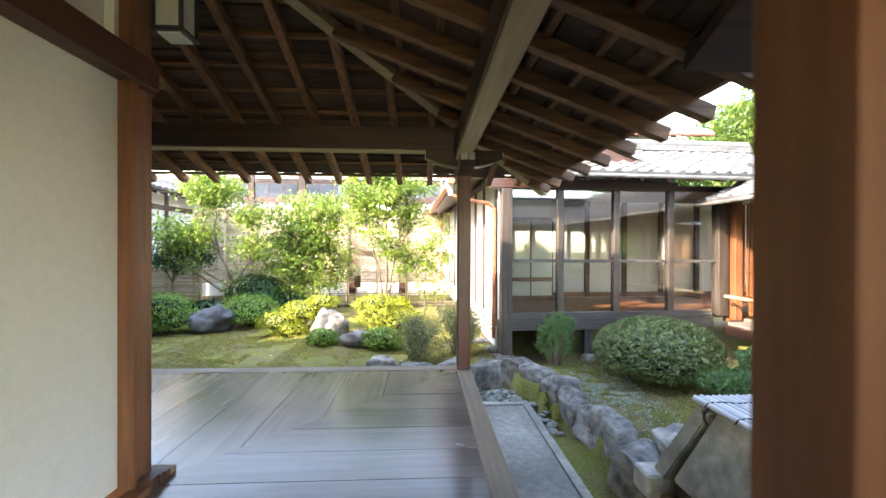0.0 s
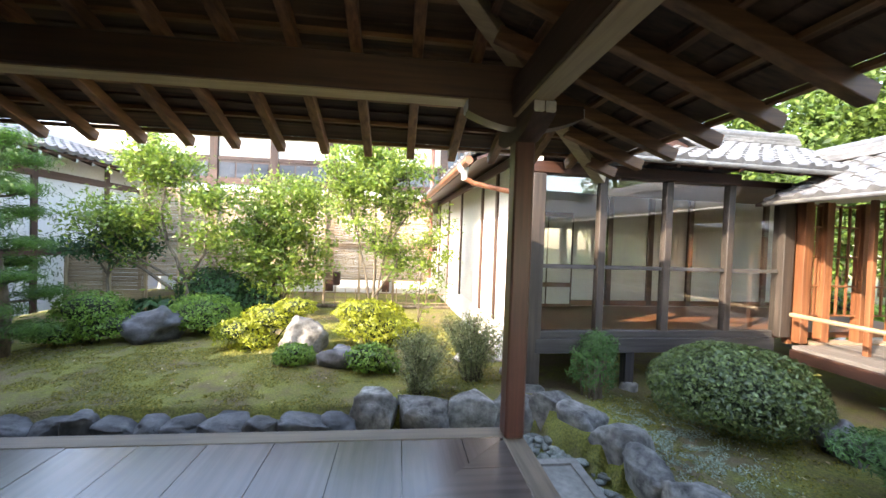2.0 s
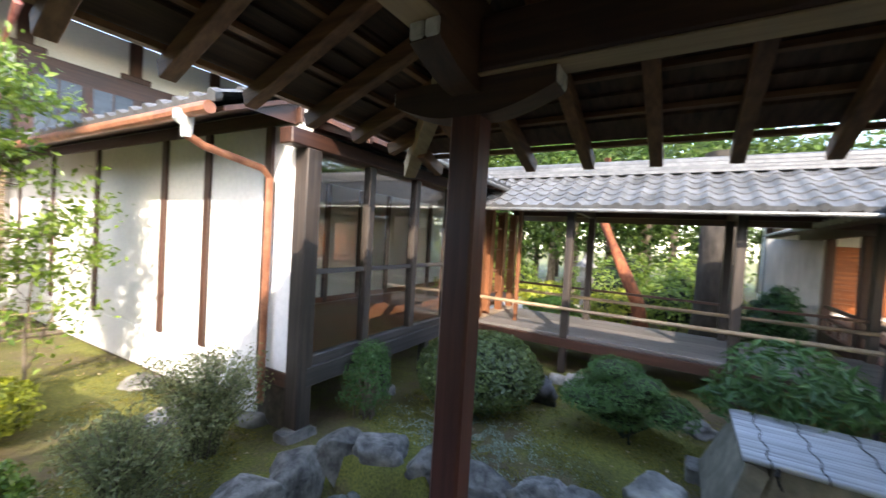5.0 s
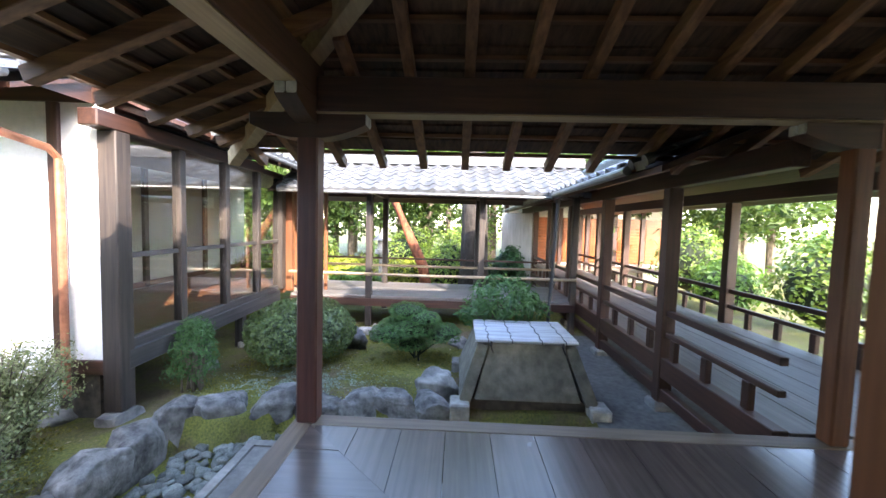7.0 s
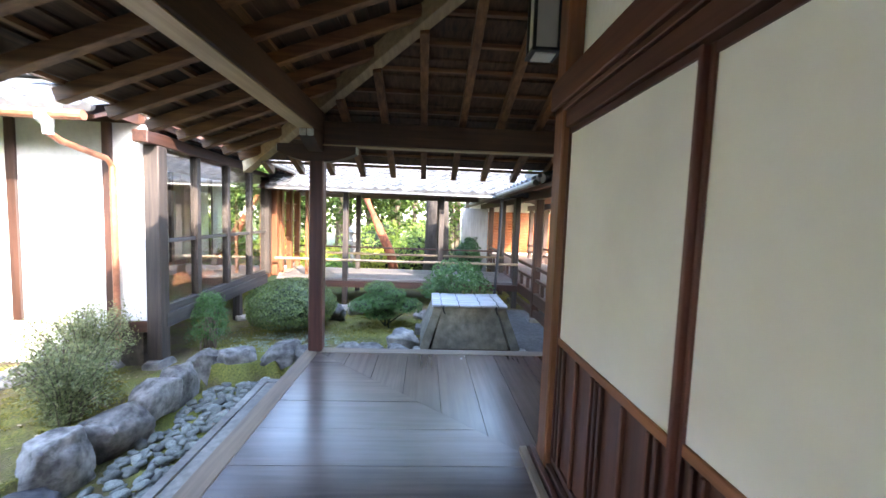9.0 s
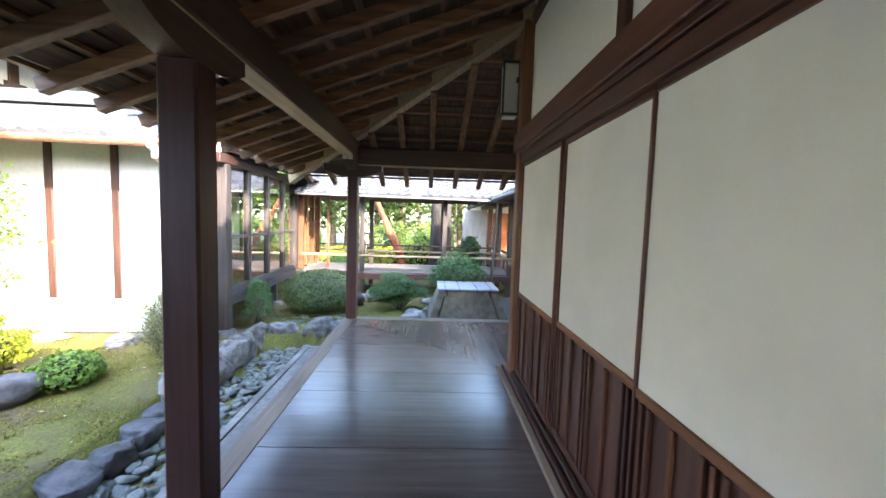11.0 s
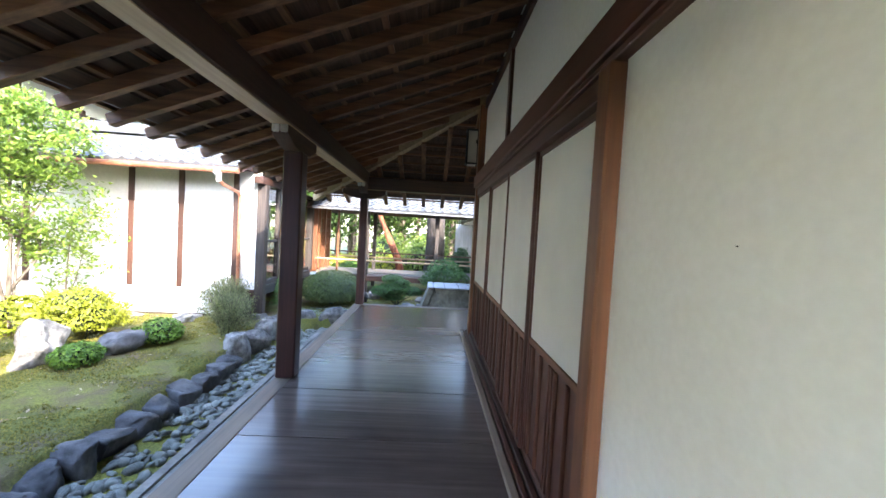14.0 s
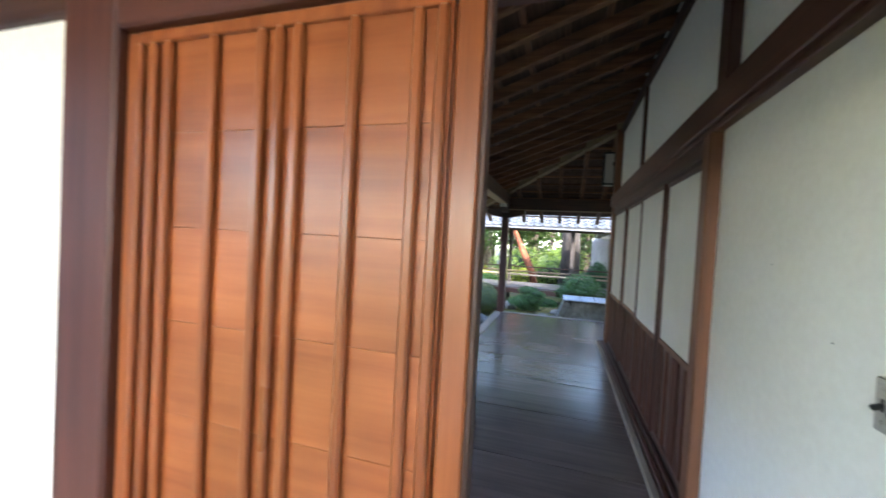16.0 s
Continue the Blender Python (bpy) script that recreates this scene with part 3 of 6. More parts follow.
def hall_roof():
    """Tiled top of the hall roof: a hipped cap above the sheathing."""
    bm = bmesh.new()
    lo = [(-14, -14), (TIP + 0.03, -14), (TIP + 0.03, TIP + 0.03), (-14, TIP + 0.03)]
    z0, run = rafter_z(0) + 0.115, 7.0
    hi = [(-14, -14), (TIP - run, -14), (TIP - run, TIP - run), (-14, TIP - run)]
    a = [bm.verts.new((x, y, z0)) for x, y in lo]
    b = [bm.verts.new((x, y, z0 + SLOPE * run)) for x, y in hi]
    bm.faces.new((a[2], a[3], b[3], b[2]))
    bm.faces.new((a[1], a[2], b[2], b[1]))
    bm.faces.new((b[0], b[1], b[2], b[3]))
    bmesh.ops.solidify(bm, geom=bm.faces[:], thickness=0.02)
    return bm


piece("roof_tiles", hall_roof(), TILE, roof, "grey tile covering")

# hall's upper storey roof above the veranda roof, unseen, placed for its shade
upper = thing("unseen_upper_roof", "broad tiled upper roof of the hall, unseen, placed for its shade", "roof", (-5, -6, 3.1), kind="structure")
piece("upper_wall", block(-13.5, -1.9, -3.8, -3.7, 3.2, 4.4, 0), PLASTER, upper)
piece("upper_wall", block(-2.0, -1.9, -12, -3.81, 3.2, 4.4, 0), PLASTER, upper)


def unseen_upper_roof():
    bm = bmesh.new()
    lo = [(-0.55, -12.5), (-0.55, -2.4), (-14, -2.4)]
    run, z0 = 5.5, 4.12
    hi = [(-0.55 - run, -12.5), (-0.55 - run, -2.4 - run), (-14, -2.4 - run)]
    a = [bm.verts.new((x, y, z0)) for x, y in lo]
    b = [bm.verts.new((x, y, z0 + 0.52 * run)) for x, y in hi]
    bm.faces.new((a[0], a[1], b[1], b[0]))
    bm.faces.new((a[1], a[2], b[2], b[1]))
    bmesh.ops.solidify(bm, geom=bm.faces[:], thickness=0.14)
    return bm


piece("upper_tiles", unseen_upper_roof(), TILE, upper, "grey tile covering")

# ---- hall walls ----
FACE = -1.745
wall_n = thing("wall_north", "white plastered hall wall with dark timber frame and sliding panels", "wall", (-4, -1.8, 0), kind="structure")
piece("upper_plaster", block(-11.5, -1.74, -1.86, -1.785, 2.13, 3.22, 0), PLASTER, wall_n)
piece("plaster", block(-6.884, -5.606, -1.86, FACE, 0.05, 1.985, 0), PLASTER, wall_n)
piece("plaster", block(-11.5, -7.2, -1.86, FACE, 0.05, 1.985, 0), PLASTER, wall_n)
piece("tie_beam", block(-11.5, -1.655, -1.80, -1.68, 1.985, 2.13, 0.006), RED["x"], wall_n, "red-brown horizontal tie beam")
piece("tie_lip", block(-11.5, -1.66, -1.80, -1.70, 1.955, 1.983, 0.004), RED["x"], wall_n)
piece("lintel", block(-5.504, -1.80, -1.80, -1.715, 1.87, 1.953, 0.004), RED["x"], wall_n, "worn red-brown lintel groove")
piece("wall_plate", block(-11.5, -1.74, -1.84, -1.755, 3.0, 3.1, 0.004), RED["x"], wall_n)
for x in (-3.4, -7.4, -9.3):
    piece("upper_strut", block(x - 0.045, x + 0.045, -1.80, -1.757, 2.132, 3.0), RED["z"], wall_n)
for x, w, m in ((-5.555, 0.05, WARM), (-6.945, 0.06, WARM), (-9.3, 0.07, RED)):
    piece("wall_post", block(x - w, x + w, -1.86, -1.69 if x > -6 else -1.725, 0.0, 1.953, 0.008), m["z"], wall_n, "warm brown wall post")
    piece("upper_post", block(x - 0.06, x + 0.06, -1.84, -1.735, 2.132, 3.0, 0.006), RED["z"], wall_n)
piece("corner_post", block(-1.81, -1.675, -1.835, -1.70, 0.0, 3.05, 0.008), WARM["z"], wall_n, "warm brown corner post")
for y0, y1, z1, m in ((-1.655, -1.612, 0.036, PALE), (-1.70, -1.668, 0.046, RED), (-1.745, -1.712, 0.056, DARK), (-1.81, -1.757, 0.066, DARK)):
    piece("threshold_rail", block(-6.85, -1.61, y0, y1, 0.001, z1, 0.003), m["x"], wall_n)
piece("threshold", block(-11.5, -1.65, -1.86, -1.61, -0.1, 0.0, 0), DARK["x"], wall_n)

for x, z in ((-6.12, 1.36), (-6.45, 1.17)):
    piece("nail", block(x - 0.002, x + 0.002, FACE - 0.03, FACE + 0.002, z - 0.0015, z + 0.0015, 0), IRON, wall_n)

wall_e = thing("wall_east", "white plastered hall wall with dark timber frame", "wall", (-1.8, -4, 0), kind="structure")
piece("plaster", block(-1.86, FACE, -9, -1.80, 0.05, 1.985, 0), PLASTER, wall_e)
piece("upper_plaster", block(-1.86, -1.785, -9, -1.80, 2.13, 3.22, 0), PLASTER, wall_e)
piece("tie_beam", block(-1.80, -1.655, -9, -1.682, 1.985, 2.13, 0.006), RED["y"], wall_e, "red-brown horizontal tie beam")
piece("threshold_rail", block(-1.70, -1.615, -9, -1.70, 0.0, 0.036, 0.003), WARM["y"], wall_e)
piece("wall_plate", block(-1.84, -1.755, -9, -1.84, 3.0, 3.1, 0.004), RED["y"], wall_e)
for y in (-3.6, -5.5, -7.4):
    piece("wall_post", block(-1.86, -1.705, y - 0.07, y + 0.07, 0, 1.984, 0.008), WARM["z"], wall_e)
tagged(part("wall_hall_rear", block(-11.5, -1.9, -9.2, -9.0, -0.8, 3.1, 0), PLASTER), "plain white rear wall of the hall", "wall", kind="structure")


def batten_layout(a, b):
    """Middle places of battens across a panel: threes at the sides and the middle, singles between."""
    w = b - a
    t = 0.045
    return [a + 0.045, a + 0.045 + t, a + w * 0.27, a + w * 0.5 - t, a + w * 0.5, a + w * 0.5 + t, a + w * 0.73, b - 0.045 - t, b - 0.045]


def sliding_panel(x0, x1, y):
    """A sliding panel: white upper field, boarded and battened skirt."""
    p = thing("sliding_panel", "sliding panel with white upper field and battened dark wood skirt", "sliding door", ((x0 + x1) / 2, y, 0.066), "sliding panels of the hall")
    piece("upper_field", block(x0 + 0.015, x1 - 0.015, y - 0.02, y - 0.005, 0.765, 1.84, 0), PAPER, p)
    skirt = piece("skirt_board", block(x0 + 0.015, x1 - 0.015, y - 0.02, y - 0.008, 0.1, 0.73, 0), RED["z"], p)
    for x in (x0 + 0.0085, x1 - 0.0085):
        piece("stile", block(x - 0.0085, x + 0.0085, y - 0.03, y + 0.008, 0.068, 1.868, 0.003), MAROON["z"], p)
    for z0, z1, m in ((0.068, 0.1, RED), (0.728, 0.765, WARM), (1.838, 1.868, RED)):
        piece("rail", block(x0 + 0.0175, x1 - 0.0175, y - 0.03, y + 0.006, z0, z1, 0.003), m["x"], p)
    for x in batten_layout(x0 + 0.02, x1 - 0.02):
        subpart("batten", block(x - 0.009, x + 0.009, y - 0.009, y + 0.012, 0.101, 0.727, 0.004), RED["z"], skirt)


EDGES = (-1.80, -2.778, -3.73, -4.575, -5.50)
for i in range(4):
    sliding_panel(EDGES[i + 1] + 0.001, EDGES[i] - 0.001, -1.762 if i % 2 else -1.742)

# ---- partition with the cedar door ----
wall_p = thing("wall_partition", "white cross wall with a doorway and dark frame", "wall", (-7.05, 0.3, 0), kind="structure")
piece("plaster", block(-7.05, -6.98, 0.128, 1.3, 0.02, 1.885, 0), PLASTER, wall_p)
piece("door_post", block(-7.075, -6.96, -0.056, 0.126, 0.004, 2.14, 0.008), MAROON["z"], wall_p)
piece("end_post", block(-7.12, -6.98, 1.3, 1.44, -0.78, 2.14, 0.008), DARK["z"], wall_p)
piece("lintel", block(-7.075, -6.96, -1.68, -0.058, 1.83, 1.94, 0.006), MAROON["y"], wall_p)
piece("lintel", block(-7.07, -6.96, 0.128, 1.3, 1.887, 2.0, 0.006), DARK["y"], wall_p)
piece("upper_plaster", block(-7.05, -6.98, -1.68, -0.057, 1.942, 2.75, 0), PLASTER, wall_p)
piece("sill", block(-7.1, -7.0, 0.172, 1.3, -0.12, 0.018, 0.004), DARK["y"], wall_p)
piece("skirt", block(-7.08, -7.03, 0.172, 1.3, -0.78, -0.122, 0), DARK["y"], wall_p)


def cedar_door():
    d = thing("cedar_door", "half open orange cedar sliding door with vertical battens", "sliding door", (-7.05, -0.49, 0.005))
    y0, y1, x = -0.917, -0.06, -7.03
    for k in range(8):
        piece("panel_board", block(x - 0.008, x + 0.008, y0 + 0.06, y1 - 0.035, 0.09 + k * 0.215, 0.09 + (k + 1) * 0.215 - 0.0006, 0.0006), CEDAR, d)
    back = piece("backing", block(x + 0.009, x + 0.014, y0 + 0.05, y1 - 0.02, 0.05, 1.81, 0), CEDAR_Z, d)
    piece("stile", block(x - 0.02, x + 0.022, y0, y0 + 0.05, 0.005, 1.828, 0.004), CEDAR_Z, d)
    piece("edge_strip", block(x - 0.018, x + 0.02, y0 - 0.012, y0 - 0.001, 0.005, 1.828, 0.003), DARK["z"], d, "dark strip along the door edge")
    piece("stile", block(x - 0.02, x + 0.02, y1 - 0.04, y1, 0.005, 1.828, 0.004), CEDAR_Z, d)
    piece("top_rail", block(x - 0.02, x + 0.02, y0 + 0.066, y1 - 0.041, 1.80, 1.828, 0.003), CEDAR_Z, d)
    piece("bottom_rail", block(x - 0.02, x + 0.02, y0 + 0.066, y1 - 0.041, 0.005, 0.09, 0.003), CEDAR_Z, d)
    for y in [-0.493 + s for s in (-0.348, -0.302, -0.172, -0.0455, 0, 0.0455, 0.172, 0.302, 0.348, 0.392)]:
        subpart("batten", block(x - 0.026, x - 0.009, y - 0.011, y + 0.011, 0.091, 1.799, 0.005), CEDAR_Z, back)


cedar_door()


def switch_plate():
    s = thing("switch_plate", "brushed steel five-gang switch plate with black toggles", "switch", (-6.73, FACE, 1.08))
    y = FACE + 0.0005
    piece("plate", block(-6.848, -6.612, FACE, y + 0.007, 1.02, 1.138, 0.003), STEEL, s)
    for k in range(5):
        x = -6.635 - k * 0.046
        tilt = 0.008 if k in (0, 1, 4) else -0.008
        slot = piece("switch_slot", block(x - 0.005, x + 0.005, y + 0.006, y + 0.0085, 1.079 - 0.014, 1.079 + 0.014, 0.001), IRON, s)
        subpart("toggle", stick((x, y + 0.006, 1.079), (x, y + 0.026, 1.079 - tilt), 0.011, 0.011, 0.002), BLACK, slot)
        for z in (1.079 + 0.036, 1.079 - 0.036):
            bm = bmesh.new()
            bmesh.ops.create_uvsphere(bm, u_segments=10, v_segments=6, radius=0.0045)
            for v in bm.verts:
                v.co = Vector((x + v.co.x, y + 0.007 + v.co.y * 0.5, z + v.co.z))
            piece("screw", bm, STEEL, s, smooth=True)


switch_plate()


def wall_lantern():
    x, y = -1.605, -1.632
    s = thing("wall_lantern", "boxy black iron lantern with milk glass panes on the corner post", "lamp", (x, y, 2.3))
    h = 0.068
    for dx in (-1, 1):
        for dy in (-1, 1):
            piece("frame_bar", block(x + dx * h - 0.009, x + dx * h + 0.009, y + dy * h - 0.009, y + dy * h + 0.009, 2.3, 2.76, 0.002), IRON, s)
    for z in (2.3, 2.745):
        piece("frame_ring", block(x - h - 0.014, x + h + 0.014, y - h - 0.014, y + h + 0.014, z, z + 0.02, 0.003), IRON, s)
    piece("pane", block(x - h + 0.004, x + h - 0.004, y - h + 0.004, y + h - 0.004, 2.322, 2.742, 0), MILK, s, "milk glass box")
    piece("bottom_pane", block(x - h + 0.012, x + h - 0.012, y - h + 0.012, y + h - 0.012, 2.292, 2.301, 0), MILK, s)
    piece("bracket_arm", stick((x - 0.03, y - 0.03, 2.6), (-1.69, -1.715, 2.6), 0.03, 0.05), IRON, s)


wall_lantern()

# ---- roof tiles ----


def tile_mesh(name, wide, long, eave=False):
    """One pantile: a shallow trough and a roll, with its own thickness; eave tiles carry a round end."""
    bm = bmesh.new()
    prof = [(0.0, 0.020), (0.10, 0.006), (0.30, -0.004), (0.50, 0.004), (0.66, 0.030), (0.80, 0.044), (0.93, 0.036), (1.04, 0.016)]
    rows = []
    for v, lift in ((-0.06, 0.020), (1.0, 0.0)):
        rows.append([bm.verts.new((u * wide, v * long, z + lift)) for u, z in prof])
    front = [bm.verts.new((u * wide, -0.06 * long, z - 0.004)) for u, z in prof]
    for i in range(len(prof) - 1):
        bm.faces.new((rows[0][i], rows[0][i + 1], rows[1][i + 1], rows[1][i]))
        bm.faces.new((front[i], front[i + 1], rows[0][i + 1], rows[0][i]))
    if eave:
        ring = [bm.verts.new((wide * 0.82 + 0.048 * math.cos(a), -0.09 * long, 0.022 + 0.048 * math.sin(a))) for a in [i * math.pi / 5 for i in range(10)]]
        back = [bm.verts.new((v.co.x, v.co.y + 0.06, v.co.z)) for v in ring]
        bm.faces.new(ring)
        for i in range(10):
            bm.faces.new((ring[i], back[i], back[(i + 1) % 10], ring[(i + 1) % 10]))
        lip = [bm.verts.new(c) for c in ((0, -0.08 * long, -0.045), (wide * 0.66, -0.08 * long, -0.045), (wide * 0.66, -0.08 * long, 0.03), (0, -0.08 * long, 0.03))]
        bm.faces.new(lip)
    bmesh.ops.recalc_face_normals(bm, faces=bm.faces)
    me = mesh_of(name, bm, TILE)
    return me


TILE_W, TILE_L = 0.245, 0.235
TILES = tile_mesh("tile", TILE_W, TILE_L), tile_mesh("eave_tile", TILE_W, TILE_L, True)


def tiled(parent, corner, across, up, columns, rows):
    """Lay single tiles on a slope from its eave corner."""
    across, up = Vector(across).normalized(), Vector(up).normalized()
    normal = across.cross(up)
    m = Matrix((across, up, normal)).transposed().to_4x4()
    rnd = random.Random(columns)
    for j in range(rows):
        for i in range(columns):
            ob = new("tile", TILES[0] if j else TILES[1])
            spot = Vector(corner) + across * TILE_W * i + up * TILE_L * j + normal * rnd.uniform(0, 0.004)
            ob.matrix_world = Matrix.Translation(spot) @ m @ pose(0, 0, 0, rnd.uniform(-0.8, 0.8), 0, rnd.uniform(-0.6, 0.6))
            ob.parent = parent
            ob.matrix_parent_inverse = Matrix() if parent.parent else Matrix.Translation(parent.location).inverted()


def slope_slab(parent, name, corners, material, thick=0.06):
    bm = bmesh.new()
    f = bm.faces.new([bm.verts.new(c) for c in corners])
    lo = [bm.verts.new((c[0], c[1], c[2] - thick)) for c in corners]
    bm.faces.new(lo[::-1])
    n = len(corners)
    vs = list(f.verts)
    for i in range(n):
        bm.faces.new((vs[i], lo[i], lo[(i + 1) % n], vs[(i + 1) % n]))
    bmesh.ops.recalc_face_normals(bm, faces=bm.faces)
    return piece(name, bm, material, parent)


def ridge(parent, p, q):
    p, q = Vector(p), Vector(q)
    for k, (w, h) in enumerate(((0.30, 0.05), (0.26, 0.05), (0.22, 0.05))):
        d = Vector((0, 0, 0.025 + k * 0.052))
        piece("ridge_course", stick(p + d, q + d, w, h, 0.006), TILE, parent)
    piece("ridge_cap", tube((p + Vector((0, 0, 0.17)), q + Vector((0, 0, 0.17))), (0.075, 0.075), 10), TILE, parent)


# tiles on the hall roof round its corner
HALL_UP = math.hypot(1, SLOPE)
hall_corner = TIP + 0.08
for j in range(8):
    inset = j * TILE_L / HALL_UP
    z = rafter_z(0) + 0.155 + SLOPE * inset
    for i in range(17):
        a = hall_corner - TILE_W * (i + 1) - 0.02
        if a + TILE_W > hall_corner - inset:
            continue
        for across, up, spot in (((-1, 0, 0), (0, -1, SLOPE), (a + TILE_W, hall_corner - inset, z)), ((0, 1, 0), (-1, 0, SLOPE), (hall_corner - inset, a, z))):
            across, up = Vector(across), Vector(up).normalized()
            ob = new("tile", TILES[0] if j else TILES[1])
            ob.matrix_world = Matrix.Translation(spot) @ Matrix((across, up, across.cross(up))).transposed().to_4x4()
            ob.parent, ob.matrix_parent_inverse = roof, Matrix.Translation(roof.location).inverted()

# ---- white storehouse and its glazed corridor ----
WX, SY = 0.96, 2.22
store = thing("white_annex", "white plastered annex with dark posts under a tiled roof", "building", (2.5, 6, -0.55))
piece("wall", block(WX, WX + 0.12, 2.29, 11.0, 0.02, 2.52, 0), WEATHERED, store)
piece("sill_beam", block(WX - 0.02, WX + 0.12, 2.29, 2.78, -0.12, 0.018, 0.006), DARK["y"], store)
piece("wall_foot", block(WX - 0.01, WX + 0.12, 2.782, 11.0, -0.5, 0.018, 0.01), WEATHERED, store)
piece("top_beam", block(WX - 0.025, WX + 0.02, 2.29, 11.0, 2.36, 2.5, 0.004), DARK["y"], store)
for y in (2.72, 3.75, 4.67, 6.55, 8.25, 9.9):
    piece("wall_post", block(WX - 0.035, WX + 0.02, y - 0.05, y + 0.05, 0.02, 2.357, 0.005), UMBER["z"], store)
piece("footing", block(WX + 0.02, WX + 0.1, 2.4, 11.0, -0.6, -0.122, 0), EARTH_SHADE, store)
piece("rear_wall", block(WX + 0.13, 3.19, 10.9, 11.0, -0.6, 2.6, 0), PLASTER, store)
# western eave
up_w = Vector((1, 0, 0.42))
store_slope = slope_slab(store, "roof_slope", [(0.24, 2.32, 2.29), (0.24, 11.2, 2.29), (2.1, 11.2, 3.07), (2.1, 2.32, 3.07)], DARK["y"], 0.04)
tiled(store_slope, (0.17, 11.1, 2.325), (0, -1, 0), up_w, 36, 6)
slope_slab(store, "roof_back", [(1.4, 2.3, 2.85), (1.4, 11.2, 2.85), (2.1, 11.2, 3.14), (2.1, 2.3, 3.14)], TILE, 0.05)
piece("east_wall", block(3.2, 3.3, 4.6, 11.0, -0.5, 2.5, 0), PLASTER, store)
ridge(store, (2.1, 2.3, 3.14), (2.1, 11.2, 3.14))
slope_slab(store, "roof_back", [(2.1, 2.3, 3.14), (2.1, 11.2, 3.14), (3.95, 11.2, 2.4), (3.95, 4.5, 2.4), (3.95, 2.3, 2.4)], TILE, 0.05)
slope_slab(store, "gable", [(0.4, 2.36, 2.36), (2.1, 2.36, 3.04), (3.8, 2.36, 2.4), (3.8, 2.40, 2.4), (2.1, 2.40, 3.04), (0.4, 2.40, 2.36)], DARK["x"], 0.02)
bm = bmesh.new()
tube([(0.15, y, 2.255) for y in (2.35, 5, 8, 11.1)], [0.05] * 4, 10, bm)
piece("gutter", bm, COPPER, store, "copper gutter")
funnel = bmesh.new()
tube(((0.15, 2.70, 2.26), (0.15, 2.70, 2.20), (0.17, 2.69, 2.15), (0.17, 2.69, 2.06)), (0.075, 0.075, 0.045, 0.04), 10, funnel)
piece("rain_funnel", funnel, VERDIGRIS, store, "pale rain funnel")
pipe = bmesh.new()
tube(((0.17, 2.69, 2.08), (0.30, 2.68, 2.02), (0.80, 2.63, 1.93), (0.88, 2.62, 1.85), (0.885, 2.62, 1.0), (0.885, 2.62, -0.3)), [0.034] * 6, 10, pipe)
piece("downpipe", pipe, COPPER, store, "red-brown copper downpipe")

gal = thing("glazed_corridor", "glazed timber corridor with tall panes and a low tiled roof", "building", (2.7, 2.3, -0.55))
PX = (0.985, 1.85, 2.77, 3.69, 4.57)
for i, x in enumerate(PX):
    w = 0.085 if i in (0, 4) else 0.05
    base = -0.45 if i == 0 else 0.1
    piece("post", block(x - w, x + w, SY - w, SY + w, base, 2.115, 0.008), GREYPOST["z"], gal)
piece("end_board", block(4.66, 4.84, SY - 0.04, SY + 0.04, 0.0, 2.115, 0.006), WARM["z"], gal)
piece("sill_beam", block(1.0, 4.4, SY - 0.09, SY + 0.09, -0.08, 0.10, 0.006), SLATEWOOD["x"], gal, "grey weathered sill beam")
piece("sill_rail", block(1.07, 4.4, SY - 0.055, SY + 0.055, 0.102, 0.19, 0.006), SLATEWOOD["x"], gal)
piece("lintel_beam", block(0.72, 3.78, SY - 0.085, SY + 0.085, 2.117, 2.26, 0.01), DARK["x"], gal, "rough dark lintel beam")
piece("lintel_beam", block(3.785, 4.6, SY - 0.05, SY + 0.05, 2.117, 2.2, 0.01), DARK["x"], gal)
for i in range(4):
    a, b = PX[i] + 0.086 if i == 0 else PX[i] + 0.052, PX[i + 1] - 0.052 if i < 3 else PX[4] - 0.087
    piece("mid_rail", block(a, b, SY - 0.025, SY + 0.025, 0.965, 1.015, 0.004), SLATEWOOD["x"], gal)
    for z0, z1 in ((0.192, 0.963), (1.017, 2.115)):
        g = piece("pane", block(a, b, SY - 0.003, SY + 0.003, z0, z1, 0), GLASS, gal, "clear window pane")
        g.visible_shadow = False
for x in (2.3, 3.2, 4.1):
    piece("floor_stub", block(x - 0.06, x + 0.06, SY - 0.05, SY + 0.07, -0.55, -0.08), SLATEWOOD["z"], gal)
bm = block(1.09, 7.6, SY + 0.10, 4.4, 0.05, 0.13, 0)
piece("floor_deck", bm, WARM["x"], gal, "warm brown boarded floor")
for k in range(6):
    piece("paper_panel", block(2.55 + k * 0.85, 3.39 + k * 0.85, 4.43, 4.442, 0.24, 2.2, 0), PAPERLIT, gal, "white paper panel")
piece("ceiling_board", block(1.09, 7.6, SY + 0.09, 4.42, 2.2, 2.23, 0), PALE["x"], gal)
for x in (2.5, 3.35, 4.2, 5.05, 5.9, 6.75):
    piece("wall_post", block(x - 0.05, x + 0.05, 4.37, 4.43, 0.14, 2.19), DARK["z"], gal)
piece("skirting", block(2.56, 7.6, 4.38, 4.42, 0.14, 0.24), WARM["x"], gal)
for k in range(3):
    x0 = 1.1 + k * 0.47
    piece("paper_screen", block(x0, x0 + 0.45, 4.2, 4.21, 0.2, 1.75, 0), PAPERLIT, gal)
    piece("screen_stile", block(x0 + 0.45, x0 + 0.475, 4.19, 4.23, 0.14, 1.75), DARK["z"], gal)
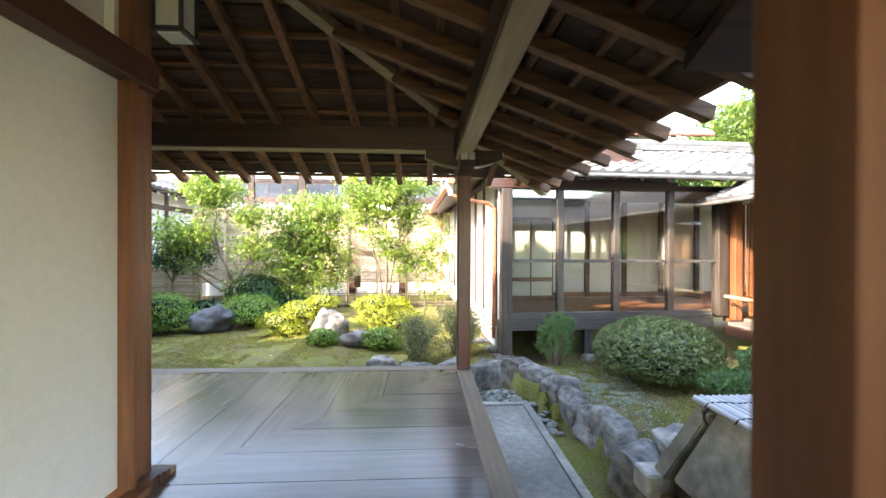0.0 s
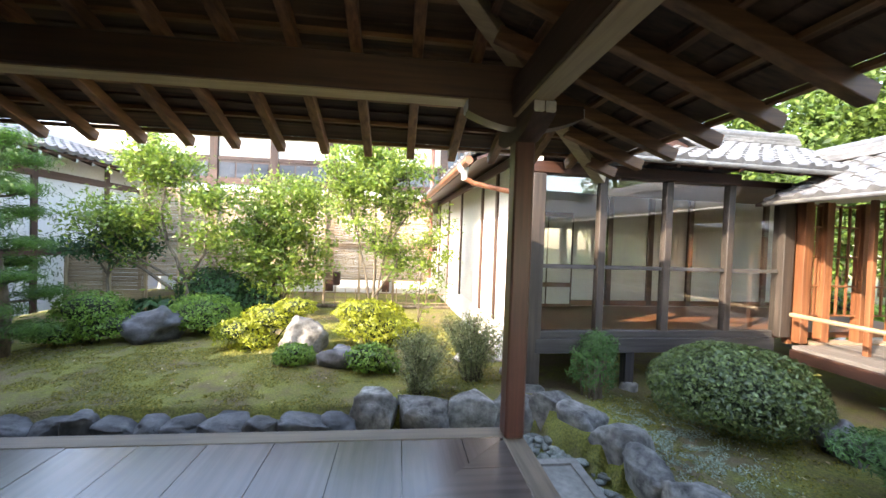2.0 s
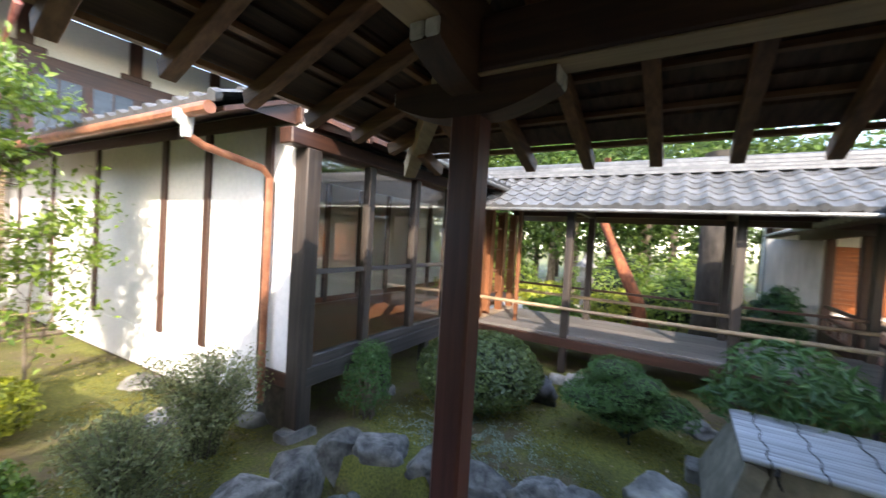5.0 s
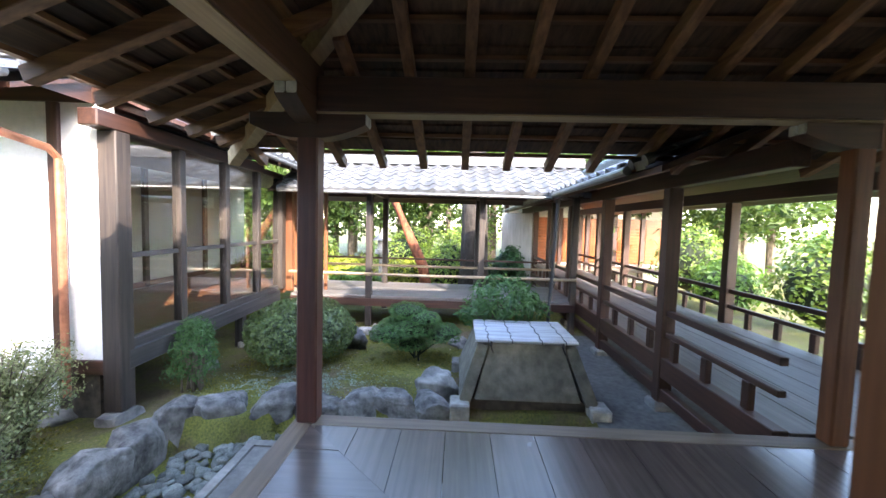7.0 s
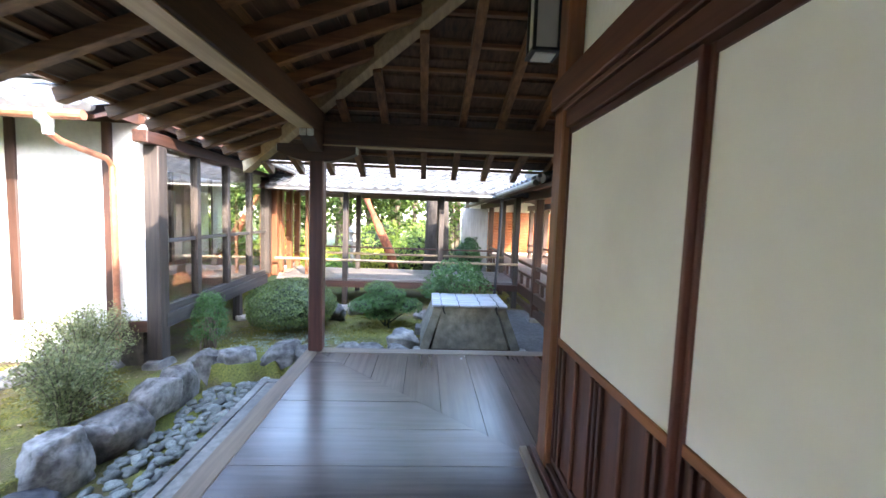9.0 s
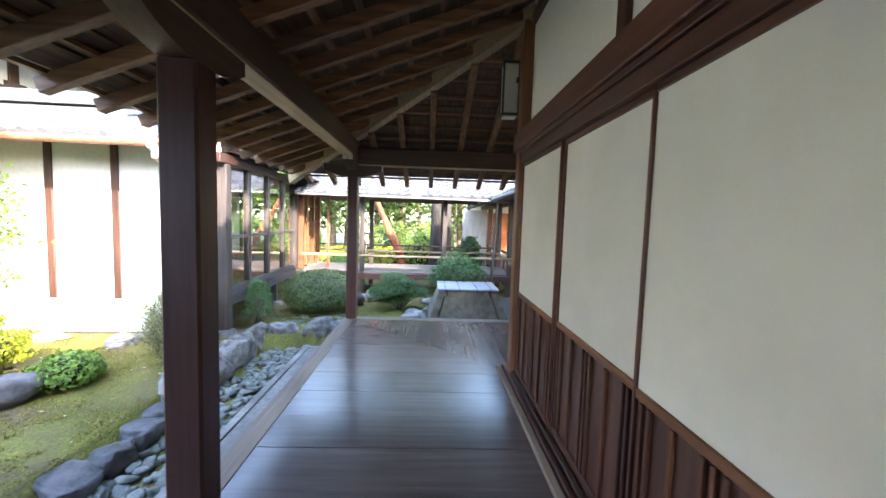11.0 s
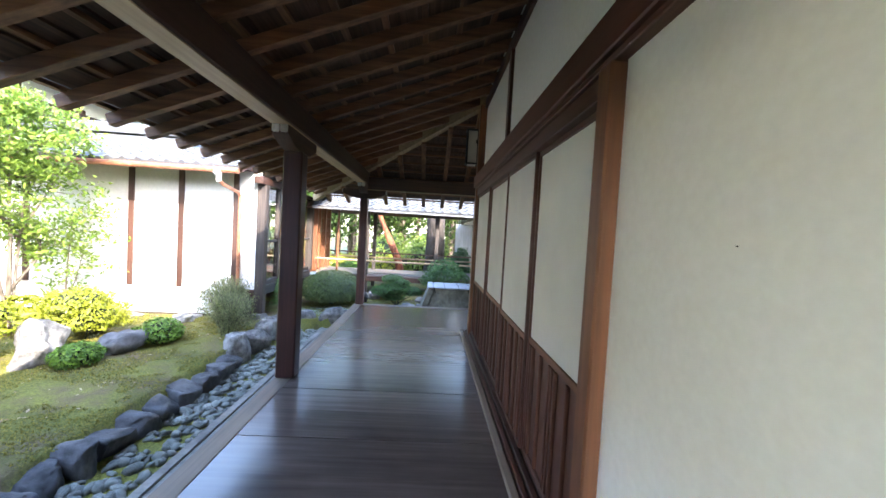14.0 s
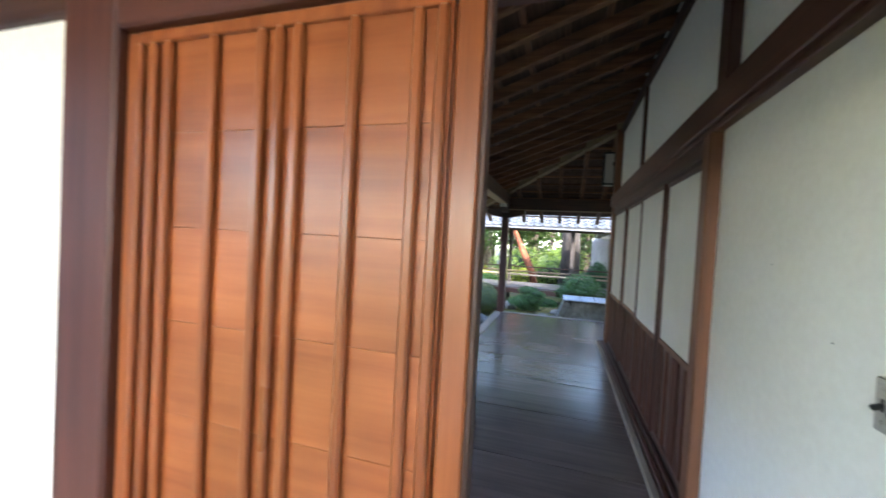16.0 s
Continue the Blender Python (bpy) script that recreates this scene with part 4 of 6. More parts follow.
for z0, z1 in ((0.5, 0.58), (0.14, 0.2), (1.75, 1.83)):
    piece("screen_rail", block(1.09, 2.5, 4.185, 4.199, z0, z1), WARM["x"], gal)
piece("screen_upper", block(1.09, 2.5, 4.2, 4.24, 1.831, 2.2, 0), PLASTER, gal)
# unseen wall added behind the paper to block light from the back
piece("rear_wall", block(1.09, 7.6, 4.47, 4.55, -0.1, 2.3, 0), PLASTER, gal)
piece("inner_wall", block(WX + 0.12, WX + 0.128, 2.3, 4.4, 0.13, 2.2, 0), PLASTER, gal)
# low tiled roof of the corridor, falling to the garden
up_s = Vector((0, 1, 0.42))
gal_slope = slope_slab(gal, "roof_slope", [(1.0, 1.70, 2.26), (4.9, 1.70, 2.26), (6.4, 3.7, 3.09), (1.0, 3.7, 3.09)], DARK["x"], 0.04)
tiled(gal_slope, (1.55, 1.66, 2.29), (1, 0, 0), up_s, 14, 9)
tiled(gal_slope, (4.98, 2.36, 2.585), (1, 0, 0), up_s, 5, 6)
ridge(gal, (1.2, 3.66, 3.13), (6.4, 3.66, 3.13))
bm = bmesh.new()
tube(((1.5, 1.62, 2.245), (3.2, 1.62, 2.24), (4.95, 1.62, 2.235)), [0.03] * 3, 10, bm)
piece("gutter", bm, TIN, gal, "grey metal gutter")
for k in range(9):
    x = 1.2 + k * 0.42
    piece("rafter", stick((x, 1.68, 2.215), (x, SY + 0.3, 2.46), 0.05, 0.06), DARK["y"], gal)
footstone = thing("foundation_stone", "rough natural stone under the corner post", "stone", (0.98, 2.22, -0.62))
piece("stone", boulder((0.19, 0.17, 0.26), 3, 0.2, 3, 0.3), STONE, footstone).location = (0.98, 2.22, -0.66)
for k, (x, y, s) in enumerate(((2.3, 2.25, 0.13), (3.2, 2.25, 0.13), (4.1, 2.25, 0.13), (0.9, 2.75, 0.16), (4.17, 0.64, 0.16))):
    st = part("foundation_stone", boulder((s, s, 0.2), 11 + k, 0.2, 2, 0.3), STONE, None, "", True)
    st.location = (x, y, -0.62)
    tagged(st, "rough natural stone under a timber post", "stone", "foundation stones")


for ob in (store, gal):
    ob.matrix_world = Matrix.Translation((0.96, 2.22, 0)) @ Matrix.Rotation(radians(2.5), 4, "Z") @ Matrix.Translation((-0.96, -2.22, 0)) @ ob.matrix_world  # the annex stands a little askew to the hall

# ---- covered walkway ----
wk = thing("covered_walkway", "open covered walkway with plank deck, rails and tiled roof", "building", (5, -0.4, -0.55))
for k in range(5):
    x0 = 4.16 + k * 0.34
    piece("deck_board", block(x0, x0 + 0.335, -3.1, 2.08, 0.02, 0.07, 0.004), GREYDECK["y"], wk)
piece("edge_beam", block(4.12, 4.20, -3.1, 2.08, -0.12, 0.018, 0.006), DARK["y"], wk)
piece("edge_beam", block(5.78, 5.86, -3.1, 2.08, -0.12, 0.018, 0.006), DARK["y"], wk)
for x in (4.20, 5.75):
    for y in (0.64, -1.40, -3.05):
        piece("post", block(x - 0.055, x + 0.055, y - 0.055, y + 0.055, -0.5, 1.95, 0.006), GREYPOST["z"], wk)
    piece("eave_beam", block(x - 0.05, x + 0.05, -3.3, 2.15, 1.952, 2.06, 0.006), DARK["y"], wk)
    bm = bmesh.new()
    tube(((x - 0.06, 2.1, 0.47), (x - 0.06, -0.5, 0.46), (x - 0.06, -3.1, 0.47)), [0.028] * 3, 8, bm)
    piece("hand_rail", bm, BAMBOO["y"], wk, "round pole rail")
    if x > 5:
        piece("lower_rail", block(x - 0.02, x + 0.02, -3.0, 2.1, 0.60, 0.64), DARK["y"], wk)
for y in (0.64, -1.40, -3.05):
    piece("cross_beam", block(4.26, 5.69, y - 0.05, y + 0.05, 1.93, 2.04), DARK["x"], wk)
up_k = Vector((1, 0, 0.48))
wk_slope = slope_slab(wk, "roof_slope", [(3.74, -3.3, 1.92), (3.74, 2.3, 1.92), (5.0, 2.3, 2.52), (5.0, -3.3, 2.52)], DARK["y"], 0.035)
slope_slab(wk, "eave_board", [(5.0, -3.3, 2.52), (5.0, 2.3, 2.52), (6.3, 2.3, 1.92), (6.3, -3.3, 1.92)], DARK["y"], 0.035)
tiled(wk_slope, (3.70, 2.12, 1.945), (0, -1, 0), up_k, 22, 6)
slope_slab(wk, "tile_back", [(5.0, -3.3, 2.58), (5.0, 2.3, 2.58), (6.35, 2.3, 1.98), (6.35, -3.3, 1.98)], TILE, 0.04)
ridge(wk, (5.02, -3.4, 2.56), (5.02, 2.6, 2.56))
bm = bmesh.new()
tube(((3.66, 2.1, 1.905), (3.66, -0.5, 1.89), (3.66, -2.75, 1.875)), [0.028] * 3, 10, bm)
piece("gutter", bm, TIN, wk, "grey metal gutter")
bm = bmesh.new()
tube(((3.66, -2.6, 1.87), (3.68, -2.6, 1.78), (3.70, -2.58, 1.0), (3.74, -2.52, -0.45)), (0.055, 0.03, 0.03, 0.03), 8, bm)
piece("downpipe", bm, IRON, wk, "dark metal downpipe")
# glazed lattice doors at the end of the walkway
for x in (4.40, 4.72, 5.30, 5.86):
    piece("door_post", block(x - 0.06, x + 0.06, 2.14, 2.26, 0.07, 1.98, 0.006), WARM["z"], wk)
piece("door_post", block(4.57, 4.63, 1.55, 1.61, 0.07, 1.95, 0.006), WARM["z"], wk)
for x0, x1 in ((4.47, 4.65), (4.79, 5.23), (5.37, 5.79)):
    for k in range(4):
        x = x0 + (x1 - x0) * k / 3
        piece("lattice_bar", block(x - 0.012, x + 0.012, 2.19, 2.215, 0.45, 1.95, 0.002), WARM["z"], wk)
    for z in (0.45, 0.85, 1.25, 1.65, 1.93):
        piece("lattice_bar", block(x0, x1, 2.186, 2.189 + 0.03, z - 0.011, z + 0.011, 0.002), WARM["x"], wk)
for k in range(4):
    piece("step_board", block(4.52 + k * 0.36, 4.87 + k * 0.36, 2.09, 2.3, 0.02, 0.09, 0.004), PALE["x"], wk)

wk.location += Vector((0.35, 0.06, -0.03))  # set clear of the garden

# ---- railed corridor ----
rc = thing("railed_corridor", "dark raised corridor with post-and-block railing", "building", (4, -4, -0.55))
for k in range(6):
    y0 = -4.96 + k * 0.295
    piece("deck_board", block(0.18, 11, y0, y0 + 0.29, -0.03, 0.02, 0.004), GREYDECK["x"], rc)
piece("edge_beam", block(0.18, 11, -3.19, -3.08, -0.18, 0.03, 0.006), DARK["x"], rc)
piece("lower_beam", block(0.18, 11, -3.17, -3.09, -0.42, -0.30, 0.006), DARK["x"], rc)
for y in (-3.14, -4.95):
    for x in (1.70, 3.45, 5.25, 7.05, 8.85, 10.6):
        piece("post", block(x - 0.07, x + 0.07, y - 0.07, y + 0.07, -0.5, 1.80, 0.008), DARK["z"], rc)
        piece("post_stone", block(x - 0.12, x + 0.12, y - 0.12, y + 0.12, -0.56, -0.45, 0.02), SLAB, rc)
    piece("eave_beam", block(0.2, 11, y - 0.06, y + 0.06, 1.802, 1.98, 0.006), DARK["x"], rc)
    for z0, z1 in ((0.47, 0.53), (0.25, 0.30)):
        piece("rail", block(0.2, 11, y - 0.03, y + 0.03, z0, z1, 0.006), DARK["x"], rc)
    for k in range(20):
        x = 0.5 + k * 0.5
        piece("rail_block", block(x - 0.04, x + 0.04, y - 0.028, y + 0.028, 0.03, 0.248, 0.006), DARK["z"], rc)
rc_slope = slope_slab(rc, "roof_slope", [(0.6, -2.45, 1.86), (11, -2.45, 1.86), (11, -4.05, 2.55), (0.6, -4.05, 2.55)], DARK["x"], 0.05)
slope_slab(rc, "eave_board", [(0.6, -4.05, 2.55), (11, -4.05, 2.55), (11, -5.7, 1.86), (0.6, -5.7, 1.86)], DARK["x"], 0.05)
slope_slab(rc, "tile_back", [(0.6, -4.05, 2.62), (11, -4.05, 2.62), (11, -5.75, 1.92), (0.6, -5.75, 1.92)], TILE, 0.05)
tiled(rc_slope, (1.4, -2.40, 1.90), (-1, 0, 0), Vector((0, -1, 0.43)), 3, 7)
up_r = Vector((0, -1, 0.43))
tiled(rc_slope, (3.65, -2.40, 1.90), (-1, 0, 0), up_r, 9, 7)
tiled(rc_slope, (7.82, -2.40, 1.90), (-1, 0, 0), up_r, 17, 7)
slope_slab(rc, "tile_front", [(7.8, -2.40, 1.91), (11, -2.40, 1.91), (11, -4.05, 2.62), (7.8, -4.05, 2.62)], TILE, 0.04)
ridge(rc, (0.6, -4.05, 2.6), (11, -4.05, 2.6))
bm = bmesh.new()
tube(((1.0, -2.36, 1.87), (2.3, -2.36, 1.865), (3.6, -2.36, 1.86)), [0.04] * 3, 10, bm)
piece("gutter", bm, TIN, rc, "grey metal gutter")

# ---- far hall with slatted shutters, beyond the corridor ----
fh = thing("far_hall", "distant hall with orange slatted shutters and white walls", "building", (12, -5, -0.6))
piece("wall", block(12.2, 12.4, -9, -2.6, -0.6, 3.2, 0), PLASTER, fh)
for k in range(6):
    y0 = -8.6 + k * 1.0
    sh = piece("shutter", block(12.12, 12.17, y0, y0 + 0.82, 0.1, 1.75, 0.004), CEDAR_Z, fh, "orange slatted shutter")
    for j in range(14):
        z = 0.16 + j * 0.113
        subpart("slat", block(12.085, 12.115, y0 + 0.03, y0 + 0.79, z, z + 0.06, 0), CEDAR, sh)
    piece("shutter_post", block(12.06, 12.2, y0 + 0.84, y0 + 0.98, -0.5, 2.3, 0.005), UMBER["z"], fh)
piece("deck", block(11.2, 12.19, -9, -2.6, -0.12, 0.0, 0.01), PALE["y"], fh)
slope_slab(fh, "roof_tiles", [(10.9, -9.5, 2.2), (10.9, -2.2, 2.2), (14, -2.2, 3.6), (14, -9.5, 3.6)], TILE, 0.1)
tagged(part("grey_fence", block(8.6, 8.7, -3.0, -2.15, -0.55, 1.75, 0.01), surface("grey_board", (0.22, 0.23, 0.23), (0.33, 0.34, 0.34), (3, 20, 2), 0.8)), "plain grey board fence panel", "fence")

# ---- hall behind the garden ----
bh = thing("garden_hall", "tall hall with white plaster, dark posts and high windows", "building", (-3, 10.6, -0.55))
HY = 10.5
piece("wall", block(-10, 9.0, HY, HY + 0.15, -0.55, 5.5, 0), WEATHERED, bh)
for k in range(9):
    x = -8.27 + k * 1.80
    piece("post", block(x - 0.12, x + 0.12, HY - 0.08, HY, -0.5, 5.5, 0.006), DARK["z"], bh)
    piece("bracket", block(x - 0.30, x + 0.30, HY - 0.10, HY - 0.081, 4.58, 4.72, 0.02), DARK["x"], bh)
    win = piece("window", block(x + 0.125, x + 1.675, HY - 0.03, HY - 0.001, 2.95, 3.55, 0), DARK["x"], bh, "high three-pane window")
    for j in range(3):
        a = x + 0.17 + j * 0.50
        g = under(new("pane", mesh_of("pane", block(a, a + 0.45, HY - 0.042, HY - 0.034, 3.0, 3.46, 0), surface("sky_pane", (0.022, 0.028, 0.04), (0.05, 0.062, 0.085), (1.5, 1.5, 6), 0.25, 0.05) if not (k or j) else bpy.data.materials["sky_pane"])), bh)
        g.parent, g.matrix_parent_inverse = win, Matrix()
piece("rail", block(-10, 3.0, HY - 0.06, HY, 3.551, 3.66, 0), DARK["x"], bh)
piece("rail", block(-10, 3.0, HY - 0.06, HY, 2.8, 2.949, 0), DARK["x"], bh)
piece("rail", block(-10, 3.0, HY - 0.05, HY, 0.9, 1.05, 0), DARK["x"], bh)
slope_slab(bh, "eave_board", [(-10.5, 9.0, 5.12), (9.5, 9.0, 5.12), (9.5, 13, 6.8), (-10.5, 13, 6.8)], DARK["x"], 0.08)
slope_slab(bh, "roof_tiles", [(-10.5, 8.95, 5.23), (9.5, 8.95, 5.23), (9.5, 13, 6.95), (-10.5, 13, 6.95)], TILE, 0.08)
bm = bmesh.new()
tube(((-10.5, 8.9, 5.10), (-3, 8.9, 5.08), (9.5, 8.9, 5.06)), [0.07] * 3, 10, bm)
piece("gutter", bm, PINKPIPE, bh, "red copper gutter")
bm = bmesh.new()
tube(((0.35, 8.9, 5.06), (0.35, 8.95, 4.9), (0.35, 10.35, 4.2), (0.35, 10.4, 0)), (0.09, 0.06, 0.06, 0.06), 8, bm)
piece("downpipe", bm, PINKPIPE, bh, "red copper downpipe")
for k in range(44):
    x = -10.2 + k * 0.45
    piece("rafter", stick((x, 9.0, 5.01), (x, 10.55, 5.66), 0.07, 0.09), BEAMWOOD["y"], bh)

piece("dark_upper_wall", block(0.62, 9.0, HY - 0.13, HY - 0.101, 2.6, 4.57, 0), DARK["x"], bh, "dark boarded upper wall")
for k in range(6):
    a = 0.8 + k * 0.9
    subw = piece("upper_window", block(a, a + 0.8, HY - 0.15, HY - 0.131, 3.0, 4.2, 0.005), DARK["z"], bh)
    for j in range(2):
        for z in (3.05, 3.64):
            subpart("pane", block(a + 0.05 + j * 0.37, a + 0.38 + j * 0.37, HY - 0.158, HY - 0.151, z, z + 0.52, 0), bpy.data.materials["sky_pane"], subw)

# ---- white wing beside the garden ----
ww = thing("white_wing", "white walled wing with dark timber rails and tiled eave", "building", (-8.1, 6, -0.55))
piece("wall", block(-8.15, -8.0, 0.8, 10.4, -0.5, 3.1, 0), WEATHERED, ww)
for y in (2.4, 4.3, 6.3, 8.25):
    piece("post", block(-8.0, -7.96, y - 0.07, y + 0.07, -0.5, 3.0, 0.004), DARK["z"], ww)
for z0, z1 in ((0.66, 0.82), (2.27, 2.43)):
    piece("rail", block(-8.0, -7.965, 0.8, 10.4, z0, z1, 0.004), DARK["y"], ww)
slope_slab(ww, "eave_board", [(-7.35, 0.8, 2.72), (-7.35, 10.4, 2.72), (-9.4, 10.4, 3.6), (-9.4, 0.8, 3.6)], DARK["y"], 0.05)
for k in range(22):
    y = 1.0 + k * 0.42
    piece("rafter", stick((-7.33, y, 2.64), (-8.2, y, 3.01), 0.06, 0.08), DARK["x"], ww)
    piece("rafter_end", block(-7.325, -7.315, y - 0.028, y + 0.028, 2.60, 2.665, 0.003), ENDPAINT, ww)
tiled(ww, (-7.28, 4.2, 2.765), (0, 1, 0), Vector((-1, 0, 0.43)), 24, 5)
slope_slab(ww, "tile_back", [(-8.1, 0.8, 3.1), (-8.1, 10.4, 3.1), (-9.4, 10.4, 3.68), (-9.4, 0.8, 3.68)], TILE, 0.05)

# ---- bamboo fences ----
FY = 8.15
bf = thing("bamboo_fence", "tall fence of stacked split bamboo between slim posts", "fence", (-3, FY, -0.55))
rnd = random.Random(4)
STRIP = mesh_of("bamboo_strip", tube(((-0.475, 0, 0), (0.475, 0, 0)), (0.017, 0.015), 6), BAMBOO["x"])
for k in range(8):
    x0 = -7.1 + k * 0.9
    piece("fence_post", tube(((x0, FY - 0.05, -0.55), (x0, FY - 0.05, 2.38)), (0.035, 0.032), 8), BAMBOO["z"], bf)
    bm, strips = bmesh.new(), []
    for j in range(64):
        z = 0.16 + j * 0.034
        if 3 <= k <= 7 and j % 2 == 0 and j < 60:
            ob = new("bamboo_strip", STRIP)
            ob.location = (x0 + 0.45 + rnd.uniform(-0.01, 0.01), FY + rnd.uniform(-0.006, 0.006), z)
            ob.rotation_euler = (0, rnd.uniform(-0.006, 0.006), 0)
            strips.append(ob)
        else:
            tube(((x0 - 0.02, FY + rnd.uniform(-0.008, 0.008), z + rnd.uniform(-0.004, 0.004)), (x0 + 0.92, FY + rnd.uniform(-0.008, 0.008), z + rnd.uniform(-0.004, 0.004))), (0.017, 0.015), 5, bm)
    screen = tagged(piece("bamboo_screen", bm, BAMBOO["x"], bf), kind="stuff")
    for ob in strips:
        ob.parent = screen
    for z in (0.14, 1.2, 2.32):
        piece("fence_rail", tube(((x0, FY - 0.045, z), (x0 + 0.9, FY - 0.045, z)), (0.02, 0.02), 7), BAMBOO["x"], bf)
low = thing("low_bamboo_fence", "low open bamboo lattice along the garden edge", "fence", (-2, 7.75, -0.55))
for k in range(21):
    x = -4.6 + k * 0.26
    piece("stake", tube(((x, 7.75, -0.58), (x, 7.75, -0.08 + 0.08 * (k % 3 == 0))), (0.014, 0.013), 6), BAMBOO["z"], low)
for z in (-0.42, -0.17):
    piece("cross_pole", tube(((-4.65, 7.73, z), (0.7, 7.73, z + 0.01)), (0.015, 0.014), 6), BAMBOO["x"], low)
piece("kerb_pole", tube(((-4.65, 7.68, -0.5), (0.75, 7.68, -0.5)), (0.045, 0.045), 8), BARK, low)
piece("marker_box", block(-2.35, -2.17, 7.9, 8.05, 0.0, 0.34, 0.01), DARK["z"], low, "small dark wooden box")
sf = thing("small_bamboo_screen", "small brown bamboo screen fence beside the white wall", "fence", (-7, 6.9, -0.55))
bm = bmesh.new()
for j in range(36):
    z = -0.42 + j * 0.031
    tube(((-7.8, 6.9 + rnd.uniform(-0.01, 0.01), z), (-6.2, 6.9 + rnd.uniform(-0.01, 0.01), z + rnd.uniform(-0.008, 0.008))), (0.016, 0.014), 5, bm)
tagged(piece("bamboo_screen", bm, BAMBOO["x"], sf), kind="stuff")
for x in (-7.8, -6.95, -6.22):
    piece("fence_post", tube(((x, 6.85, -0.55), (x, 6.85, 0.78 if x > -7 else 0.7)), (0.04, 0.038), 8), BAMBOO["z"], sf)
for j in range(3):
    piece("bamboo_panel", block(-6.2, -7.0 + 0.02, 6.92 + j * 0.4, 6.96 + j * 0.4, -0.5, -0.45), BAMBOO["x"], sf)

# ---- edging stones and gutter pebbles ----


def edging():
    """A close-set row of weathered stones, turning the corner toward the well."""
    pts = []
    x = -7.6
    rnd = random.Random(8)
    while x < 0.35:
        w = rnd.uniform(0.26, 0.44) * (1.0 if x < -1.2 else 1.3)
        pts.append((x + w / 2, 1.68 + rnd.uniform(-0.03, 0.03) + 0.03 * math.sin(x) + (0.07 if x > -1.2 else 0), w / 2, 0))
        x += w
    pts += [(0.62, 1.78, 0.26, 0.2), (1.02, 1.74, 0.23, -0.5), (1.24, 1.36, 0.23, -1.1), (1.36, 0.92, 0.23, -1.3), (1.41, 0.5, 0.21, -1.45), (1.46, 0.08, 0.23, -1.5), (1.48, -0.34, 0.22, -1.55), (1.45, -0.72, 0.19, -1.6)]
    for i, (a, b, w, r) in enumerate(pts):
        high = 0.44 + 0.08 * rnd.random() if a > -1.2 else 0.25 + 0.06 * rnd.random()
        ob = part("edging_stone", boulder((w * 1.24, 0.175 + 0.03 * rnd.random(), high * 1.06), i * 1.37 + 2, 0.2, 4, 0.12, 0.55), EDGESTONE if a > -1.2 else BLUESTONE, None, "", True)
        ob.location = (a, b, -0.82)
        ob.rotation_euler = (rnd.uniform(-0.06, 0.06), rnd.uniform(-0.07, 0.07), r + rnd.uniform(-0.1, 0.1))
        tagged(ob, "grey lichened edging boulder along the gutter" if a > -1.2 else "dark rounded edging boulder along the gutter", "stone", "edging stones")


edging()
peb = thing("gutter_pebbles", "grey-green river pebbles lining the gutter", "pebbles", (-3, 1.2, -0.8))
rnd = random.Random(5)
KINDS = [mesh_of("pebble", boulder((1, 0.75, 0.8), 40 + k, 0.22, 2), PEBBLE, True) for k in range(8)]
for k in range(285):
    x = 0.9 - 5.3 * rnd.random() ** 1.15 if k > 45 else rnd.uniform(0.85, 1.2)
    y = rnd.uniform(1.02, 1.54) if k > 45 else rnd.uniform(0.3, 1.5) if x > 1.03 else rnd.uniform(1.02, 1.5)
    s = rnd.uniform(0.04, 0.085)
    ob = new("pebble", KINDS[k % 8])
    ob.scale = (s, s, s)
    ob.location = (x, y, -0.80 + rnd.uniform(-0.015, 0.03))
    ob.rotation_euler = (rnd.uniform(-0.4, 0.4), rnd.uniform(-0.4, 0.4), rnd.uniform(0, 6.3))
    under(ob, peb)
bm = bmesh.new()
for k in range(620):
    s = rnd.uniform(0.035, 0.085)
    x, y = (rnd.uniform(-7.5, -4.0), rnd.uniform(1.0, 1.55)) if k < 330 else (rnd.uniform(-4.4, 0.9), rnd.uniform(1.0, 1.55))
    made = bmesh.ops.create_icosphere(bm, subdivisions=1, radius=1, matrix=pose(x, y, -0.79, rnd.uniform(0, 40), rnd.uniform(0, 40), rnd.uniform(0, 360)) @ Matrix.Diagonal((s, s * 0.75, s * 0.5, 1)))
tagged(piece("small_pebble_bed", bm, PEBBLE, peb, smooth=True), kind="stuff")

